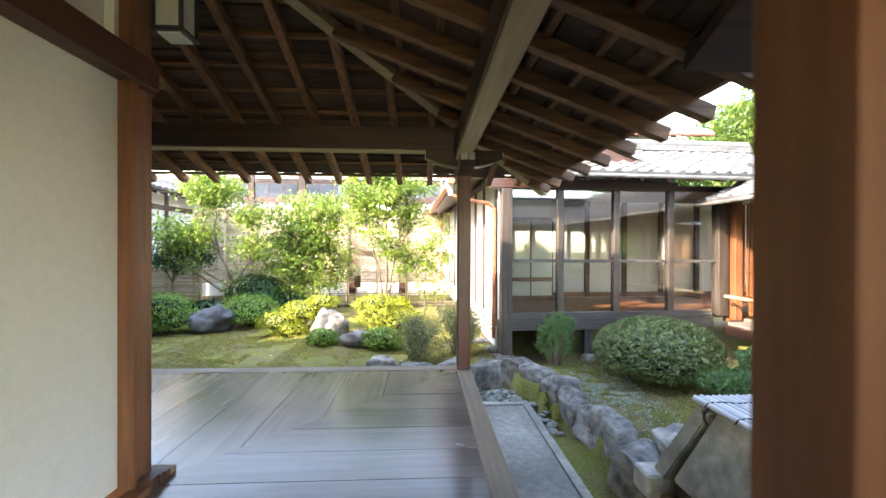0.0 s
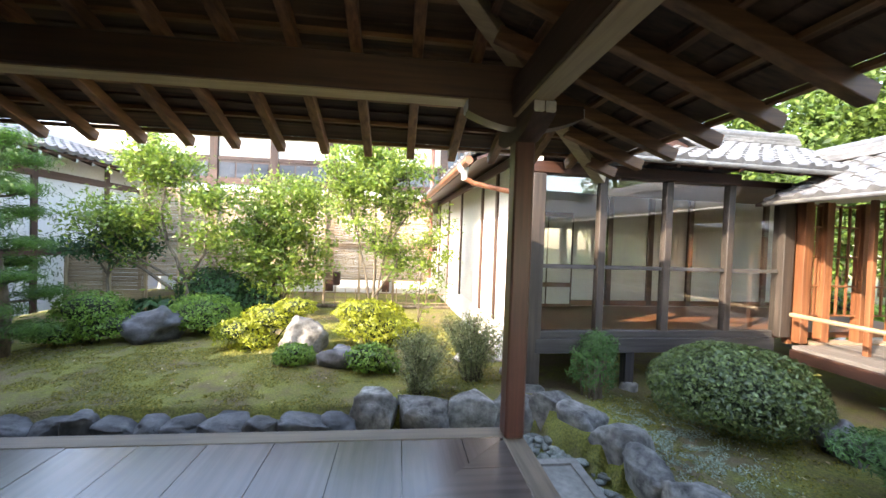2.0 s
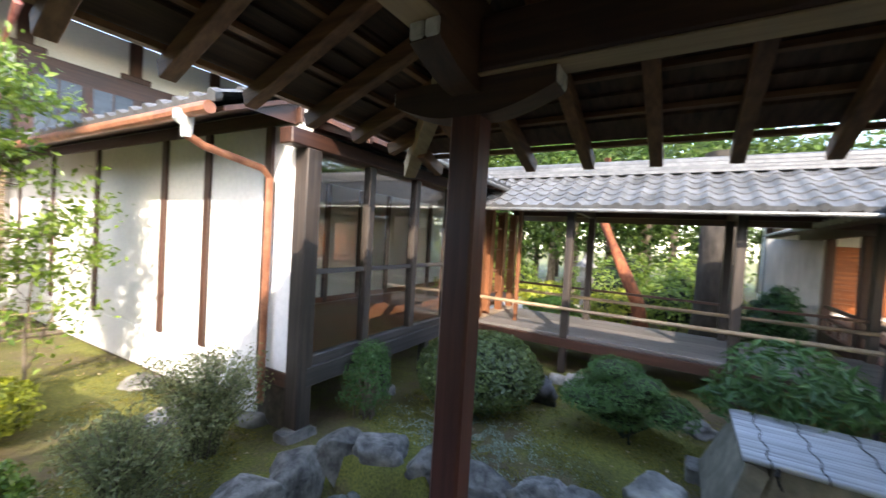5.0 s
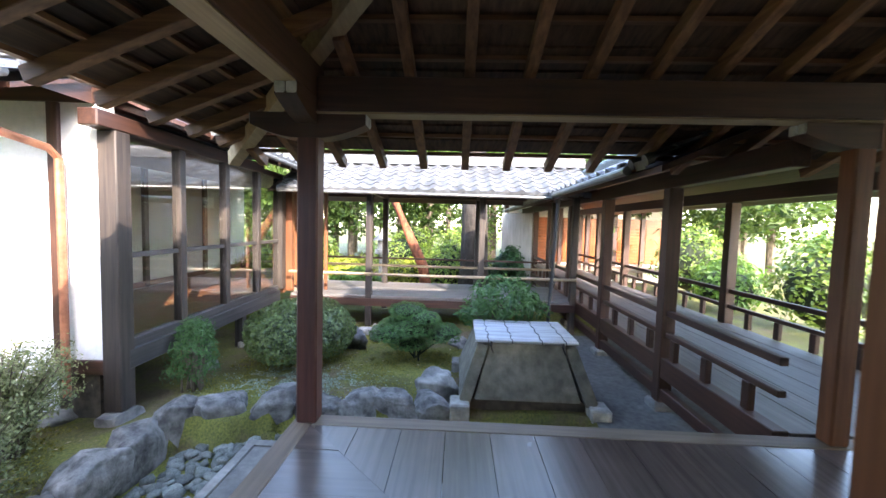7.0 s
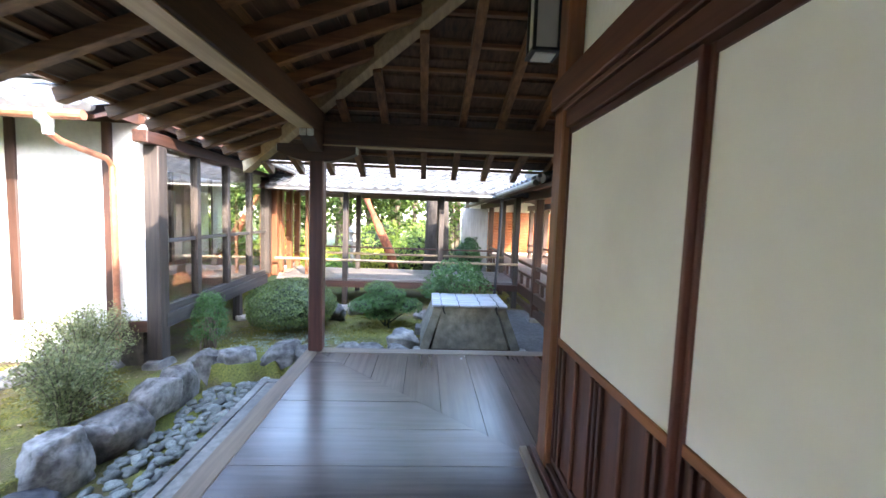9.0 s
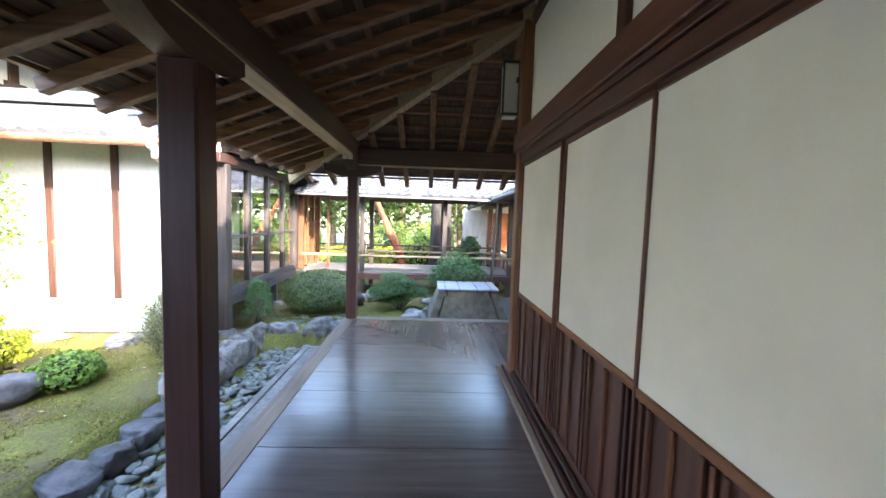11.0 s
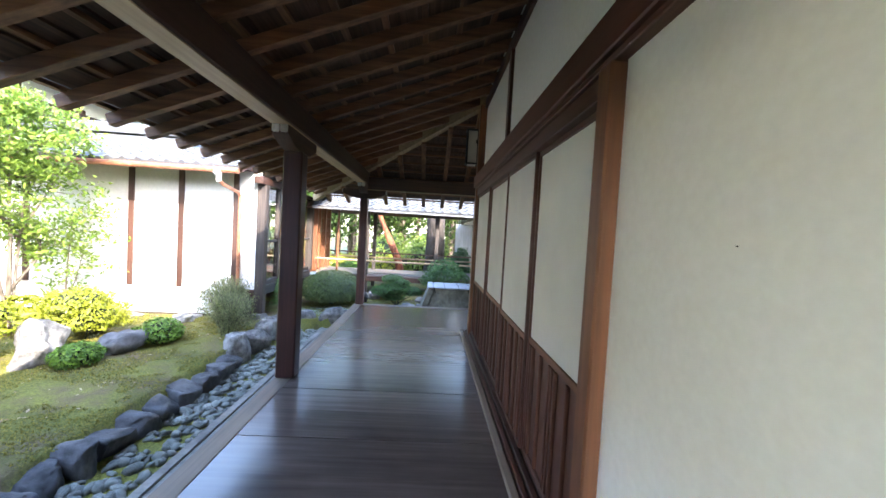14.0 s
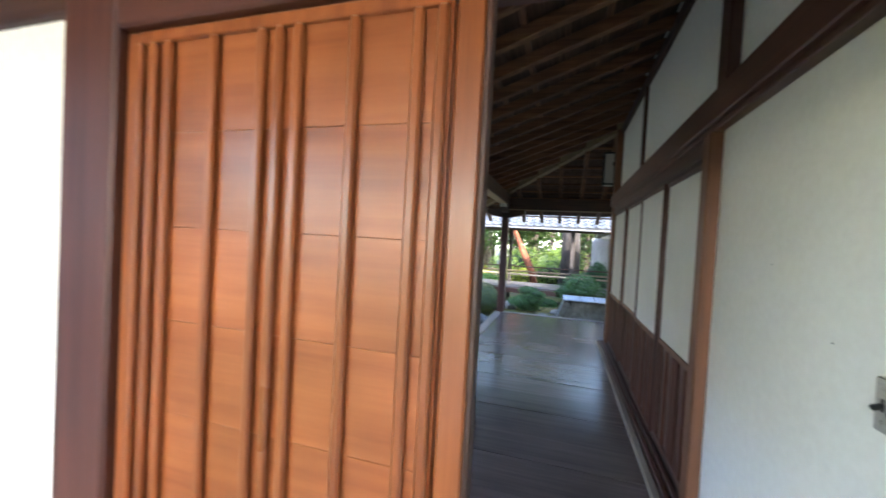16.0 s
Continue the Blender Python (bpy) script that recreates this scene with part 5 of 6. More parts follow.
# ---- garden rocks ----
for label, at, size, seed, turn, m in (
    ("large blue-grey garden rock among clipped shrubs", (-4.68, 4.35, -0.62), (0.44, 0.38, 0.66), 61, 0.1, BLUESTONE),
    ("upright pale garden rock beside azaleas", (-1.98, 3.62, -0.62), (0.36, 0.28, 0.72), 62, 0.5, EDGESTONE),
    ("low grey garden rock with a pale top", (-1.45, 3.1, -0.62), (0.36, 0.24, 0.42), 63, -0.1, BLUESTONE),
    ("dark garden rock beside the round hedge", (3.30, 0.62, -0.62), (0.24, 0.2, 0.42), 64, 0.3, BLUESTONE),
    ("flat pale garden rock near the well", (1.78, -0.78, -0.62), (0.30, 0.2, 0.36), 65, 1.4, STONE),
    ("small pale stone at the foot of the walkway", (3.95, 0.35, -0.60), (0.28, 0.2, 0.3), 66, 0.2, STONE),
    ("small grey stone near the shrub", (3.6, -1.0, -0.62), (0.2, 0.16, 0.24), 67, 0.7, STONE),
    ("pale flat stone at the foot of the white wall", (0.55, 3.4, -0.62), (0.34, 0.22, 0.22), 68, 0.3, STONE),
    ("pale flat stone at the foot of the white wall", (0.6, 4.5, -0.62), (0.3, 0.2, 0.2), 69, 1.3, STONE),
    ("small pale stone on the moss", (-6.2, 2.9, -0.58), (0.09, 0.07, 0.1), 70, 0, STONE),
    ("grey stone near the pine", (-6.75, 4.1, -0.62), (0.25, 0.2, 0.3), 71, 0, STONE),
):
    ob = part("garden_rock", boulder(size, seed, 0.42, 4, 0.1, 0.85), m, None, "", True)
    ob.location, ob.rotation_euler = at, (0, 0, turn)
    tagged(ob, label, "rock")

# ---- shrubs ----
shrub("azalea", "bright yellow-green azalea clipped in loose pads", (-2.75, 4.0, -0.5), [((-0.35, 0, 0.22), (0.42, 0.4, 0.2)), ((0.15, 0.1, 0.42), (0.48, 0.42, 0.22)), ((0.5, 0.0, 0.62), (0.3, 0.3, 0.14)), ((-0.1, -0.1, 0.1), (0.35, 0.3, 0.16))], 5200, 0.026, LEAF_AZALEA, 21, bumpy=0.34, group="clipped azaleas")
shrub("azalea", "bright yellow-green azalea clipped in loose pads", (-1.05, 3.85, -0.5), [((0, 0, 0.35), (0.55, 0.45, 0.25)), ((-0.15, 0, 0.6), (0.42, 0.36, 0.18)), ((0.35, 0.1, 0.2), (0.35, 0.3, 0.18))], 5200, 0.026, LEAF_AZALEA, 22, bumpy=0.34, group="clipped azaleas")
shrub("azalea", "rounded green azalea beside the large rock", (-5.45, 4.25, -0.55), [((0, 0, 0.55), (0.5, 0.45, 0.28)), ((-0.3, -0.05, 0.18), (0.5, 0.4, 0.16)), ((0.2, 0, 0.3), (0.45, 0.4, 0.26))], 5000, 0.026, LEAF_HEDGE, 23, bumpy=0.26, group="clipped azaleas")
shrub("azalea", "rounded green azalea behind the rocks", (-4.05, 4.85, -0.55), [((0, 0, 0.36), (0.62, 0.52, 0.36))], 4200, 0.026, LEAF_HEDGE, 24, group="clipped azaleas")
shrub("low_shrub", "low deep green shrub at the foot of the rocks", (-2.05, 3.1, -0.55), [((0, 0, 0.16), (0.28, 0.24, 0.16))], 1300, 0.028, LEAF_HEDGE, 25, group="low shrubs")
shrub("low_shrub", "low deep green shrub with a red-brown skirt", (-1.0, 2.85, -0.55), [((0, 0, 0.2), (0.34, 0.3, 0.2)), ((0.2, 0, 0.1), (0.2, 0.2, 0.12))], 1700, 0.028, LEAF_HEDGE, 26, group="low shrubs")
shrub("low_shrub", "dense dark green shrub before the bamboo fence", (-4.5, 6.3, -0.55), [((0, 0, 0.55), (0.75, 0.55, 0.5)), ((0.75, 0.1, 0.35), (0.5, 0.4, 0.4))], 4200, 0.045, LEAF_DARK, 27, group="low shrubs")
shrub("broad_leaf_clump", "clump of broad dark green ground leaves", (-5.55, 5.9, -0.55), [((0, 0, 0.2), (0.6, 0.4, 0.25)), ((0.5, 0.1, 0.15), (0.4, 0.35, 0.2))], 520, 0.10, LEAF_DARK, 28, core=False, slim=0.4)
shrub("broad_leaf_clump", "pale leafy clump under the slim tree", (-0.95, 4.75, -0.55), [((0, 0, 0.35), (0.45, 0.4, 0.35)), ((0.35, -0.2, 0.2), (0.35, 0.3, 0.2))], 620, 0.075, LEAF_AZALEA, 29, core=False, slim=0.35)
shrub("round_hedge", "large dome clipped dark green hedge", (2.78, 1.22, -0.58), [((0, 0, 0.42), (0.80, 0.72, 0.46))], 13000, 0.022, LEAF_DOME, 30, stems=10, bumpy=0.06, spread=0.5)
shrub("juniper", "low spreading juniper clipped in flat pads", (2.95, -0.33, -0.58), [((0, 0, 0.50), (0.42, 0.40, 0.15)), ((-0.1, 0.30, 0.42), (0.36, 0.32, 0.12)), ((0.05, -0.36, 0.40), (0.38, 0.32, 0.13)), ((0.08, 0.1, 0.70), (0.30, 0.28, 0.12)), ((-0.1, -0.15, 0.64), (0.26, 0.24, 0.09)), ((0, 0.05, 0.26), (0.3, 0.3, 0.1))], 7000, 0.028, LEAF_BLUE, 31, slim=0.22, group="junipers")
shrub("juniper", "low spreading juniper near the walkway", (3.75, 0.0, -0.58), [((0, 0, 0.25), (0.4, 0.35, 0.18))], 1500, 0.028, LEAF_BLUE, 32, slim=0.22, group="junipers")
shrub("feathery_shrub", "upright feathery green shrub by the glazed corridor", (1.69, 2.0, -0.58), [((0, 0, 0.38), (0.26, 0.24, 0.4)), ((0.1, 0.05, 0.6), (0.2, 0.18, 0.2))], 2200, 0.034, LEAF_BLUE, 33, core=False, stems=16, slim=0.2, bumpy=0.4)
shrub("oleander", "slender-leaved shrub behind the stone well", (2.75, -1.55, -0.58), [((0, 0, 0.95), (0.48, 0.45, 0.3)), ((-0.1, 0.3, 0.75), (0.3, 0.28, 0.2)), ((0.1, -0.3, 0.8), (0.3, 0.3, 0.22))], 1500, 0.062, LEAF_BLUE, 34, core=False, stems=9, slim=0.24, bumpy=0.3)


def wispy(at, seed, stems, high, wide, leaves, label):
    """A fine-stemmed, loose shrub."""
    r = random.Random(seed)
    top = thing("wispy_shrub", label, "shrub", at, "wispy shrubs")
    base, bm, spots = Vector(at), bmesh.new(), []
    for _ in range(stems):
        a, k = r.uniform(0, 6.28), r.random() ** 0.6
        tip = base + Vector((math.cos(a) * wide * k, math.sin(a) * wide * k, high * (1.05 - 0.75 * k * k * r.random())))
        mid = base.lerp(tip, 0.5) - Vector((math.cos(a), math.sin(a), 0)) * wide * 0.12
        tube((base + Vector((math.cos(a), math.sin(a), 0)) * 0.2 * wide * k, mid, tip), (0.006, 0.004, 0.002), 4, bm)
        for _ in range(leaves // stems):
            spots.append(list(mid.lerp(tip, r.uniform(-0.75, 1)) + Vector((r.gauss(0, 0.045), r.gauss(0, 0.045), r.gauss(0, 0.035)))))
    tagged(piece("woody_core", bm, BARK, top), kind="stuff")
    grow("leaves", spots, 0.018, LEAF_GREY, top, seed, slim=0.4)


wispy((-0.40, 2.12, -0.57), 51, 90, 0.70, 0.46, 9000, "loose grey-green wispy shrub at the gutter edge")
wispy((0.32, 2.55, -0.57), 52, 100, 0.85, 0.52, 13000, "loose grey-green wispy shrub near the white wall")

# ---- trees ----
tree("slim_tree", "slim evergreen with glossy leaves before the bamboo fence", (-3.2, 6.6, -0.55), [
    [(0, 0, 0), (0.02, 0, 0.9), (0.0, 0.05, 1.9), (-0.05, 0, 2.75)],
    [(0.0, 0, 0.7), (-0.4, 0.0, 1.3), (-0.55, 0, 2.0)], [(0, 0, 0.8), (0.45, 0.0, 1.4), (0.55, 0, 2.2)],
    [(0, 0, 0.4), (-0.45, -0.1, 0.8), (-0.7, -0.1, 1.2)], [(0, 0, 0.45), (0.4, -0.1, 0.8), (0.6, 0, 1.1)]],
    0.04, 13000, 0.05, LEAF_TREE, 81, cloud=0.125, group="slim evergreens", reach=0.3, twigs=2,
    masses=[((-0.1, 0, 2.4), (1.2, 0.8, 0.85), 95), ((-0.1, -0.05, 1.4), (1.4, 0.85, 0.95), 120)])
tree("slim_tree", "slim evergreen with glossy leaves and several stems", (-1.12, 4.9, -0.55), [
    [(0, 0, 0), (0.0, 0, 0.9), (0.02, 0, 1.9), (0.0, 0, 3.25)], [(0.02, 0, 0.2), (0.12, 0, 1.1), (0.3, 0.1, 2.2), (0.45, 0.1, 2.9)],
    [(-0.02, 0, 0.3), (-0.15, 0, 1.2), (-0.4, -0.1, 2.2), (-0.6, 0, 2.85)], [(0, 0, 1.7), (-0.45, 0.1, 2.2), (-0.7, 0, 2.5)], [(0.1, 0, 1.5), (0.5, 0, 2.1), (0.75, 0, 2.5)],
    [(0, 0, 0.7), (0.35, -0.1, 1.2), (0.5, 0, 1.6)]],
    0.042, 10500, 0.043, LEAF_TREE, 82, cloud=0.105, group="slim evergreens", reach=0.3, twigs=2,
    masses=[((0.05, 0, 3.05), (1.1, 0.85, 0.62), 110), ((0.1, 0, 2.2), (0.9, 0.7, 0.5), 24), ((0.5, 0.1, 1.5), (0.75, 0.6, 0.5), 12)])
tree("spreading_tree", "spreading evergreen with pale crooked limbs", (-4.7, 5.6, -0.55), [
    [(0, 0, 0), (0.0, 0, 0.6), (-0.1, 0, 1.1)], [(-0.05, 0, 0.9), (-0.35, 0.0, 1.5), (-0.7, 0, 2.2), (-0.9, 0, 3.0)], [(0, 0, 0.9), (0.3, 0, 1.4), (0.35, 0, 2.1), (0.2, 0, 2.7)],
    [(-0.1, 0, 0.8), (-0.8, 0.0, 1.2), (-1.5, 0.1, 1.8)], [(-0.4, 0, 1.6), (-0.5, 0, 2.2), (-0.4, 0, 2.95)], [(-0.3, 0, 0.7), (-1.1, 0, 1.25), (-2.0, 0.2, 1.7)]],
    0.06, 8200, 0.048, LEAF_TREE, 83, cloud=0.16, reach=0.25, twigs=1,
    masses=[((-0.55, 0, 3.15), (0.75, 0.6, 0.48), 55), ((0.5, 0, 2.45), (0.5, 0.45, 0.3), 18), ((-1.35, 0, 2.0), (0.85, 0.5, 0.42), 42), ((0.35, 0, 1.75), (0.45, 0.4, 0.3), 14)])
tree("weeping_shrub", "dark blue-green drooping shrub beside the white wall", (-6.4, 6.0, -0.55), [
    [(0, 0, 0), (0.0, 0, 0.8), (0.05, 0, 1.4), (0.2, 0, 1.8)], [(0, 0, 0.9), (-0.3, 0, 1.4), (-0.7, 0, 1.4)], [(0, 0, 0.9), (0.4, 0, 1.5), (0.8, 0, 1.5)]],
    0.035, 1900, 0.055, LEAF_DARK, 84, cloud=0.13, reach=0.36)
tree("sapling", "young sapling with sparse pale leaves", (-0.25, 4.85, -0.55), [[(0, 0, 0), (-0.03, 0, 0.7), (0.05, 0, 1.7)], [(0, 0, 0.35), (0.15, 0, 0.8), (0.3, 0, 1.3)]],
     0.022, 1300, 0.042, LEAF_TREE, 85, cloud=0.1, twigs=3, reach=0.4, masses=[((0.2, -0.1, 1.75), (0.55, 0.5, 0.7), 20)])


def pine(at, seed):
    top = thing("garden_pine", "trained garden pine with layered needle pads", "tree", at)
    base, r, rng = Vector(at), random.Random(seed), np.random.default_rng(seed)
    bm, spots = bmesh.new(), []
    trunk = [base + Vector((0.06 * math.sin(z * 2.2), 0.05 * math.cos(z * 1.9), z)) for z in np.linspace(0, 2.9, 10)]
    tube(trunk, [0.085 - 0.007 * i for i in range(10)], 8, bm)
    for k in range(19):
        z = 0.4 + 2.6 * k / 18
        a = k * 2.4 + r.uniform(-0.3, 0.3)
        reach = (0.72 - 0.17 * z) * r.uniform(0.75, 1.15) if k < 18 else 0.05
        foot = base + Vector((0.05 * math.sin(z * 2.2), 0.05 * math.cos(z * 1.9), z - 0.08))
        tip = foot + Vector((math.cos(a) * reach, math.sin(a) * reach, 0.06))
        tube((foot, foot.lerp(tip, 0.5) - Vector((0, 0, 0.03)), tip), (0.024, 0.018, 0.008), 5, bm)
        c = foot.lerp(tip, 0.8)
        p = rng.normal(size=(1000, 3)) * (0.16, 0.16, 0.05) + np.array([c.x, c.y, c.z + 0.06])
        spots.append(p)
    piece("trunk", bm, BARK, top, smooth=True)
    grow("needles", np.concatenate(spots), 0.045, LEAF_PINE, top, seed, slim=0.14, spread=0.75)


pine((-6.05, 3.5, -0.55), 91)

# ---- stone well with a bamboo lid ----
well = thing("stone_well", "square stone well curb of leaning slabs", "well", (2.0, -1.67, -0.55))


def leaning(bottom, top, z0, z1, inner):
    """A slab between two outlines at two heights, thickened toward the middle of the well."""
    bm = bmesh.new()
    mid = Vector((2.03, -1.67, 0))
    outer = [Vector((*bottom[0], z0)), Vector((*bottom[1], z0)), Vector((*top[1], z1)), Vector((*top[0], z1))]
    n = (outer[1] - outer[0]).cross(outer[3] - outer[0]).normalized()
    c = sum(outer, Vector()) / 4
    if n.dot(mid - c) < 0:
        n = -n
    a = [bm.verts.new(v) for v in outer]
    b = [bm.verts.new(v + n * inner) for v in outer]
    bm.faces.new(a)
    bm.faces.new(b[::-1])
    for i in range(4):
        bm.faces.new((a[i], b[i], b[(i + 1) % 4], a[(i + 1) % 4]))
    bmesh.ops.recalc_face_normals(bm, faces=bm.faces)
    bmesh.ops.bevel(bm, geom=bm.edges[:], offset=0.012, segments=2, affect="EDGES")
    return bm


WX0, WX1, WY0, WY1 = 1.62, 2.43, -2.17, -1.18
piece("slab", leaning(((1.40, -2.38), (2.66, -2.38)), ((1.60, WY0 - 0.02), (2.46, WY0 - 0.02)), -0.42, 0.125, 0.12), WELLSTONE, well)
piece("slab", leaning(((1.40, -0.97), (2.66, -0.97)), ((1.60, WY1 + 0.02), (2.46, WY1 + 0.02)), -0.42, 0.125, 0.12), WELLSTONE, well)
piece("slab", leaning(((1.44, -2.22), (1.44, -1.13)), ((1.64, -2.06), (1.64, -1.29)), -0.42, 0.12, 0.10), WELLSTONE, well)
piece("slab", leaning(((2.62, -2.22), (2.62, -1.13)), ((2.42, -2.06), (2.42, -1.29)), -0.42, 0.12, 0.10), WELLSTONE, well)
for x in (1.42, 2.62):
    for y in (-2.38, -0.98):
        piece("base_block", block(x - 0.12, x + 0.12, y - 0.1, y + 0.1, -0.6, -0.424, 0.015), STONE, well)
# dark block in place of the shaded void between the base blocks
piece("dark_base", block(1.5, 2.56, -2.3, -1.05, -0.6, -0.43, 0.01), EARTH_SHADE, well)
lid = thing("bamboo_cover", "bleached bamboo pole lid tied with black cord on the well", "cover", (2.02, -1.67, 0.13))
for k in range(20):
    x = 1.605 + k * 0.0437
    piece("bamboo_pole", tube(((x, -2.21, 0.150 + 0.002 * (k % 3)), (x, -1.7, 0.151), (x, -1.135, 0.150 + 0.002 * ((k + 1) % 3))), (0.0215, 0.0205, 0.0215), 8), GREYBAMBOO, lid, smooth=True)
for y in (-2.08, -1.83, -1.52, -1.27):
    pts = [(1.57, y, 0.14)] + [(1.605 + k * 0.0437 + s * 0.011, y + 0.012 * math.sin(k), 0.173 - 0.004 * abs(s)) for k in range(20) for s in (-1, 1)] + [(2.47, y, 0.14)]
    piece("cord", tube(pts, [0.005] * len(pts), 5), CORD, lid)
for y in (-2.05, -1.30):
    piece("knot", tube(((1.575, y, 0.15), (1.55, y + 0.01, 0.12), (1.545, y, 0.08), (1.555, y - 0.02, 0.04)), (0.010, 0.016, 0.010, 0.006), 6), CORD, lid)
    piece("batten", block(1.6, 2.45, y - 0.02, y + 0.02, 0.124, 0.13, 0), DARK["x"], lid)

# ---- garden beyond the walkway ----
bt = thing("old_tree", "thick dark trunked old tree beyond the walkway", "tree", (8.05, -1.35, -0.6))
piece("trunk", tube(((8.05, -1.35, -0.65), (8.03, -1.36, 0.3), (8.06, -1.35, 1.4), (8.15, -1.3, 3.4)), (0.46, 0.38, 0.35, 0.31), 14), DARKBARK, bt, smooth=True)
rng = np.random.default_rng(12)
grow("crown", rng.normal(size=(3500, 3)) * (1.5, 1.7, 0.7) + (8.6, -0.8, 5.2), 0.11, LEAF_FAR, bt, 12)
rp = thing("red_pine", "leaning red-barked pine beyond the walkway", "tree", (8.3, 0.1, -0.6))
piece("trunk", tube(((8.2, -0.1, -0.65), (8.3, 0.05, 0.2), (8.5, 0.5, 1.1), (8.75, 0.95, 2.0), (9.0, 1.0, 3.6)), (0.20, 0.15, 0.125, 0.11, 0.08), 12), REDBARK, rp, smooth=True)
grow("crown", rng.normal(size=(2500, 3)) * (1.3, 1.3, 0.4) + (9.2, 1.2, 4.6), 0.09, LEAF_PINE, rp, 13, slim=0.2)
sl = thing("stone_lantern", "weathered stone garden lantern among shrubs", "lantern", (10.3, 1.6, -0.6))
for r0, r1, z0, z1 in ((0.25, 0.22, -0.62, -0.45), (0.11, 0.10, -0.45, 0.35), (0.22, 0.24, 0.35, 0.5), (0.16, 0.16, 0.5, 0.8), (0.32, 0.08, 0.8, 1.05), (0.07, 0.02, 1.05, 1.2)):
    piece("stage", tube(((10.3, 1.6, z0), (10.3, 1.6, z1)), (r0, r1), 10), STONE, sl)
tagged(part("gravel_court", block(8.8, 12.0, 2.0, 9.0, -0.75, -0.575, 0), FARGROUND), "pale raked gravel court beyond the walkway", "gravel", kind="structure")
for k, (x, y, r, h, m) in enumerate(((9.5, -0.6, 0.9, 1.3, LEAF_TREE), (9.7, 0.6, 0.8, 0.8, LEAF_AZALEA), (11.2, -1.0, 1.2, 1.8, LEAF_TREE), (9.2, 2.3, 0.6, 0.5, LEAF_HEDGE), (11.5, 3.2, 0.9, 0.6, LEAF_AZALEA), (12.2, 1.2, 1.3, 1.6, LEAF_TREE), (8.4, -2.3, 0.5, 1.2, LEAF_DARK), (12.5, 5, 1.2, 1.2, LEAF_TREE), (10.2, 5.5, 0.7, 0.6, LEAF_HEDGE), (7.5, 4.5, 0.8, 1.0, LEAF_TREE), (7.6, 1.6, 0.55, 0.5, LEAF_HEDGE), (5.2, -8.0, 0.9, 1.8, LEAF_TREE), (7.4, -7.6, 0.8, 1.2, LEAF_HEDGE), (9.4, -7.9, 1.0, 1.9, LEAF_TREE))):
    shrub("garden_shrub", "sunlit leafy shrub in the garden beyond the walkway", (x, y, -0.62), [((0, 0, h * 0.5), (r, r, h * 0.55)), ((r * 0.3, -r * 0.3, h * 0.8), (r * 0.6, r * 0.6, h * 0.4))], 2600, 0.06, m, 140 + k, group="shrubs beyond the walkway", bumpy=0.4)


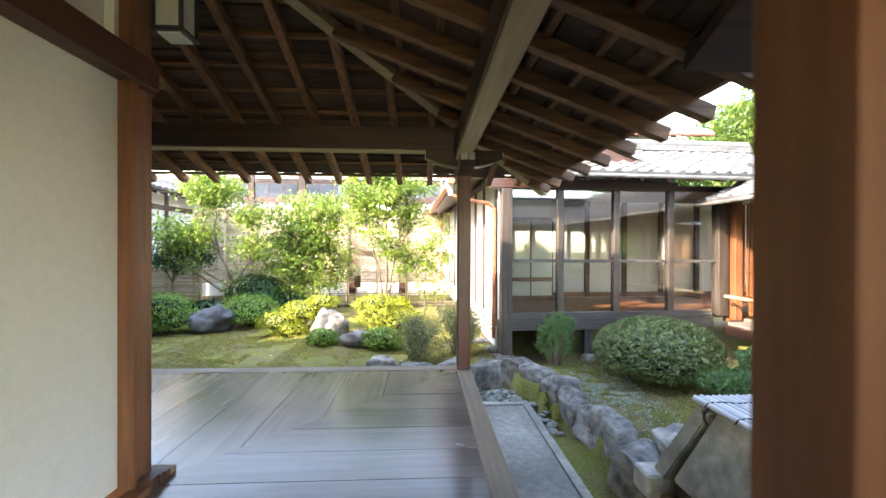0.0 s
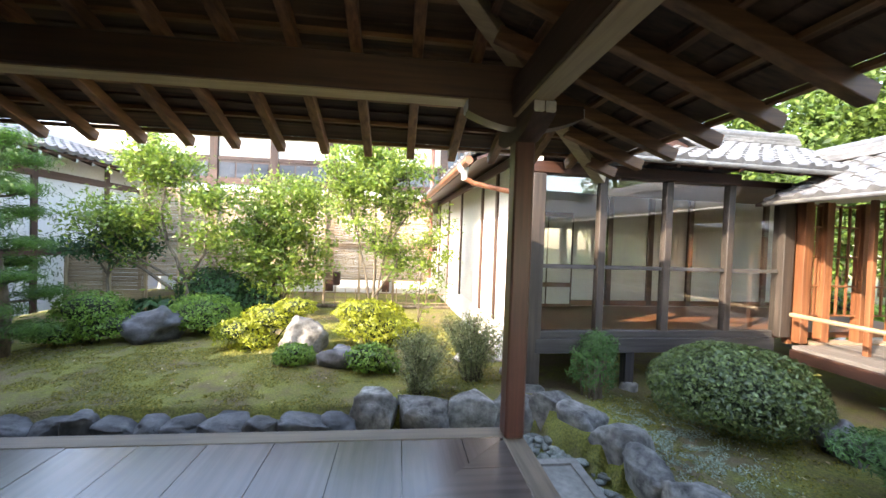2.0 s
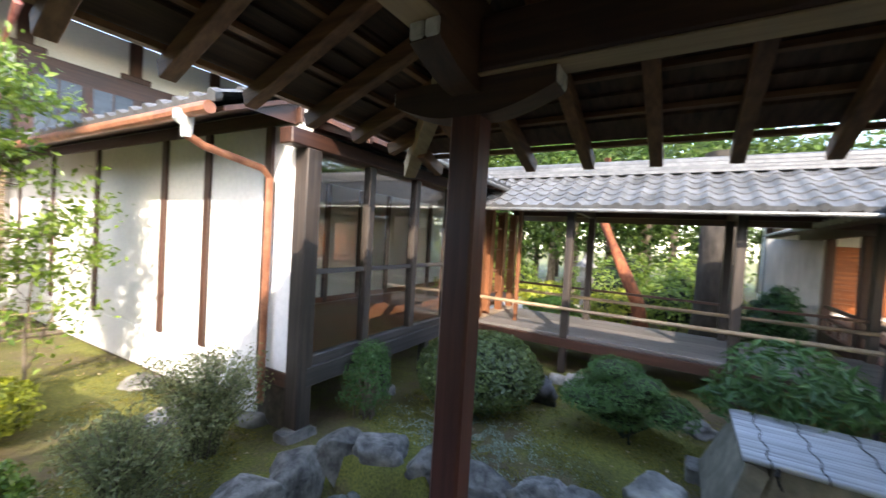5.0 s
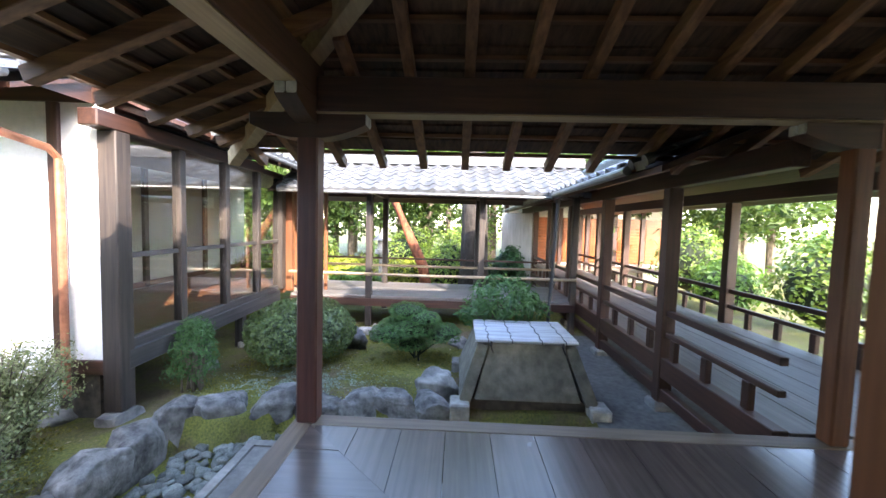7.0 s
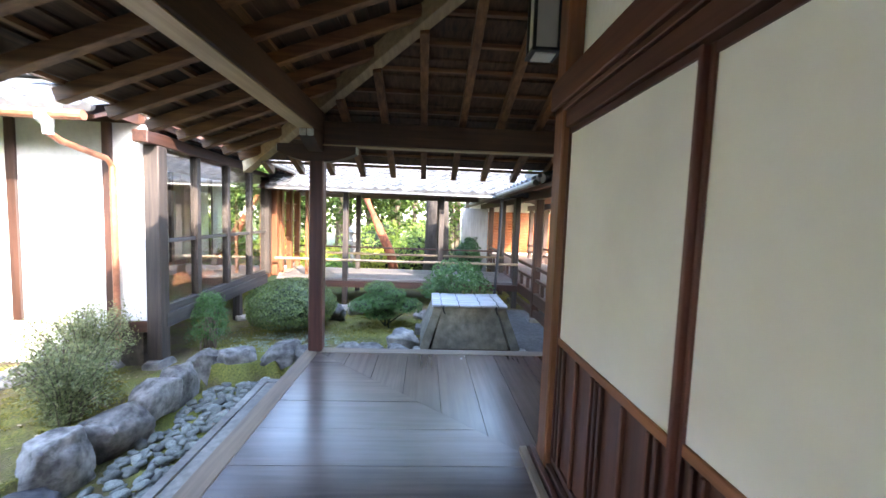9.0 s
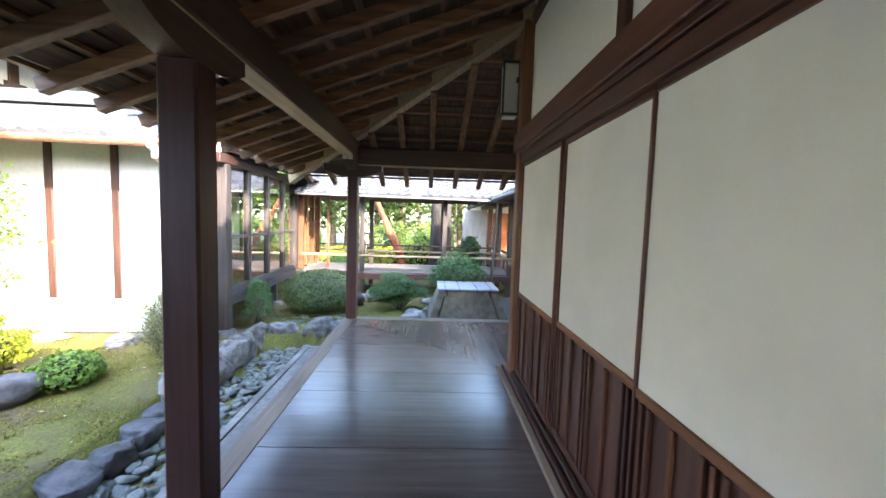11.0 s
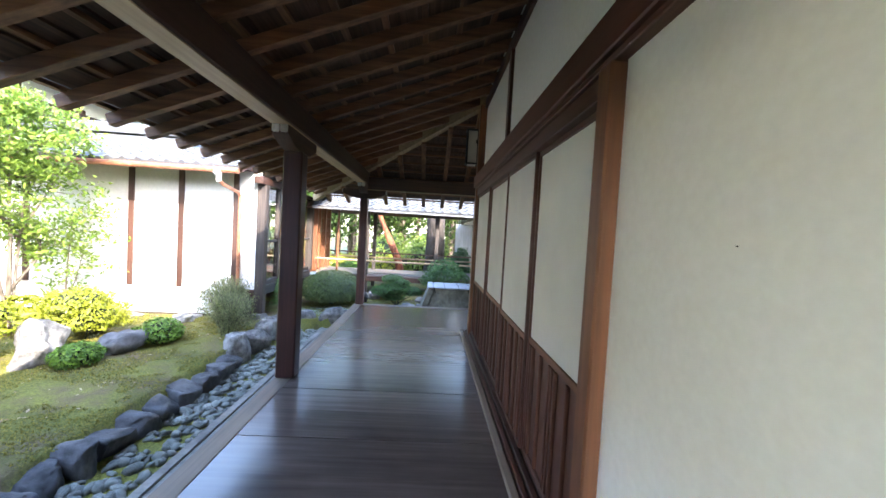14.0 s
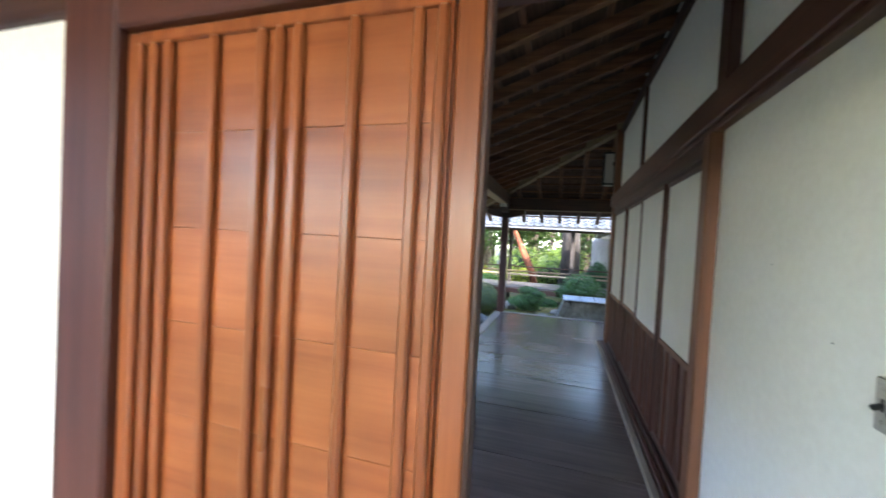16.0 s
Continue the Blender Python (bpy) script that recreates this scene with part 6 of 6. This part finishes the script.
def far_wood():
    """Tree crowns closing the view to the east and north-east."""
    top = thing("far_wood", "sunlit woodland behind the temple garden", "trees", (20, 2, -0.6), kind="stuff")
    r, rng = random.Random(77), np.random.default_rng(77)
    pts, bm = [], bmesh.new()
    for k in range(46):
        a = radians(-48 + 104 * (k + r.random()) / 46)
        d = r.uniform(14.5, 26)
        x, y, z = d * math.cos(a) + 0.5, d * math.sin(a), r.uniform(1.5, 4.4) + (d - 14) * 0.16
        tube(((x, y, -0.7), (x + 0.2, y, z)), (0.18, 0.1), 6, bm)
        p, _ = blob_points((x, y, z), (2.2, 2.2, 2.0), 2600, rng, -1.0, 0.6)
        pts.append(p)
    for a, d, z in ((40, 20, 7.2), (34, 22, 8.4), (28, 21, 7.0), (20, 23, 7.6), (12, 22, 6.6), (46, 24, 7.4), (3, 22, 6.4), (-8, 22, 6.2)):
        x, y = d * math.cos(radians(a)), d * math.sin(radians(a))
        tube(((x, y, -0.7), (x + 0.2, y, z)), (0.28, 0.12), 6, bm)
        for c in ((0, 0, 0), (1.2, 1.0, -1.2), (-0.8, -1.3, -1.0)):
            p, _ = blob_points((x + c[0], y + c[1], z + c[2]), (2.1, 2.1, 1.7), 2200, rng, -1.0, 0.6)
            pts.append(p)
    tagged(piece("trunk_cluster", bm, BARK, top), kind="stuff")
    grow("crowns", np.concatenate(pts), 0.13, LEAF_FAR, top, 78)


far_wood()

# ---- fallen leaves on the moss ----
rng = np.random.default_rng(6)
spots = np.concatenate([rng.uniform((-7, 1.9, 0), (0.9, 7.5, 0), (520, 3)), rng.uniform((1.6, -2, 0), (4.1, 2.0, 0), (160, 3))])
spots[:, 2] = [ground_height(x, y) + 0.012 for x, y, _ in spots]
tagged(new("fallen_leaves", leaf_mesh("fallen_leaves", spots, 0.022, LITTER, 6, facing=(0, 0, 4), slim=0.5)), "scattered pale fallen leaves on the moss", "leaves", kind="stuff")

# ---- moss cushions ----
rng = np.random.default_rng(9)
spots = np.concatenate([rng.uniform((-6.5, 1.75, 0), (0.8, 4.2, 0), (60000, 3)), rng.uniform((-6.5, 4.2, 0), (0.8, 6.5, 0), (16000, 3)), rng.uniform((1.6, -2, 0), (4.0, 2.0, 0), (22000, 3))])
spots = spots[[noise.noise(Vector((x * 1.6, y * 1.6, 7))) + 0.6 * noise.noise(Vector((x * 6, y * 6, 3))) > -0.12 for x, y, _ in spots]]
spots[:, 2] = [ground_height(x, y) + 0.006 for x, y, _ in spots]
tagged(new("moss_cushions", leaf_mesh("moss_cushions", spots, 0.012, LEAF_MOSS, 9, facing=(0, 0, 0.9), slim=0.4)), "olive green moss tufts over the garden soil", "moss", kind="stuff")

spots = rng.normal(size=(7000, 3)) * (0.26, 0.42, 0) + (1.98, 0.95, 0)
spots = spots[[noise.noise(Vector((x * 7, y * 7, 5))) > -0.1 and x > 1.55 for x, y, _ in spots]]
spots[:, 2] = [ground_height(x, y) + 0.008 for x, y, _ in spots]
tagged(new("pale_moss", leaf_mesh("pale_moss", spots, 0.011, LEAF_LICHEN, 10, facing=(0, 0, 1.2), slim=0.5)), "pale grey-green moss patch beside the stones", "moss", kind="stuff")
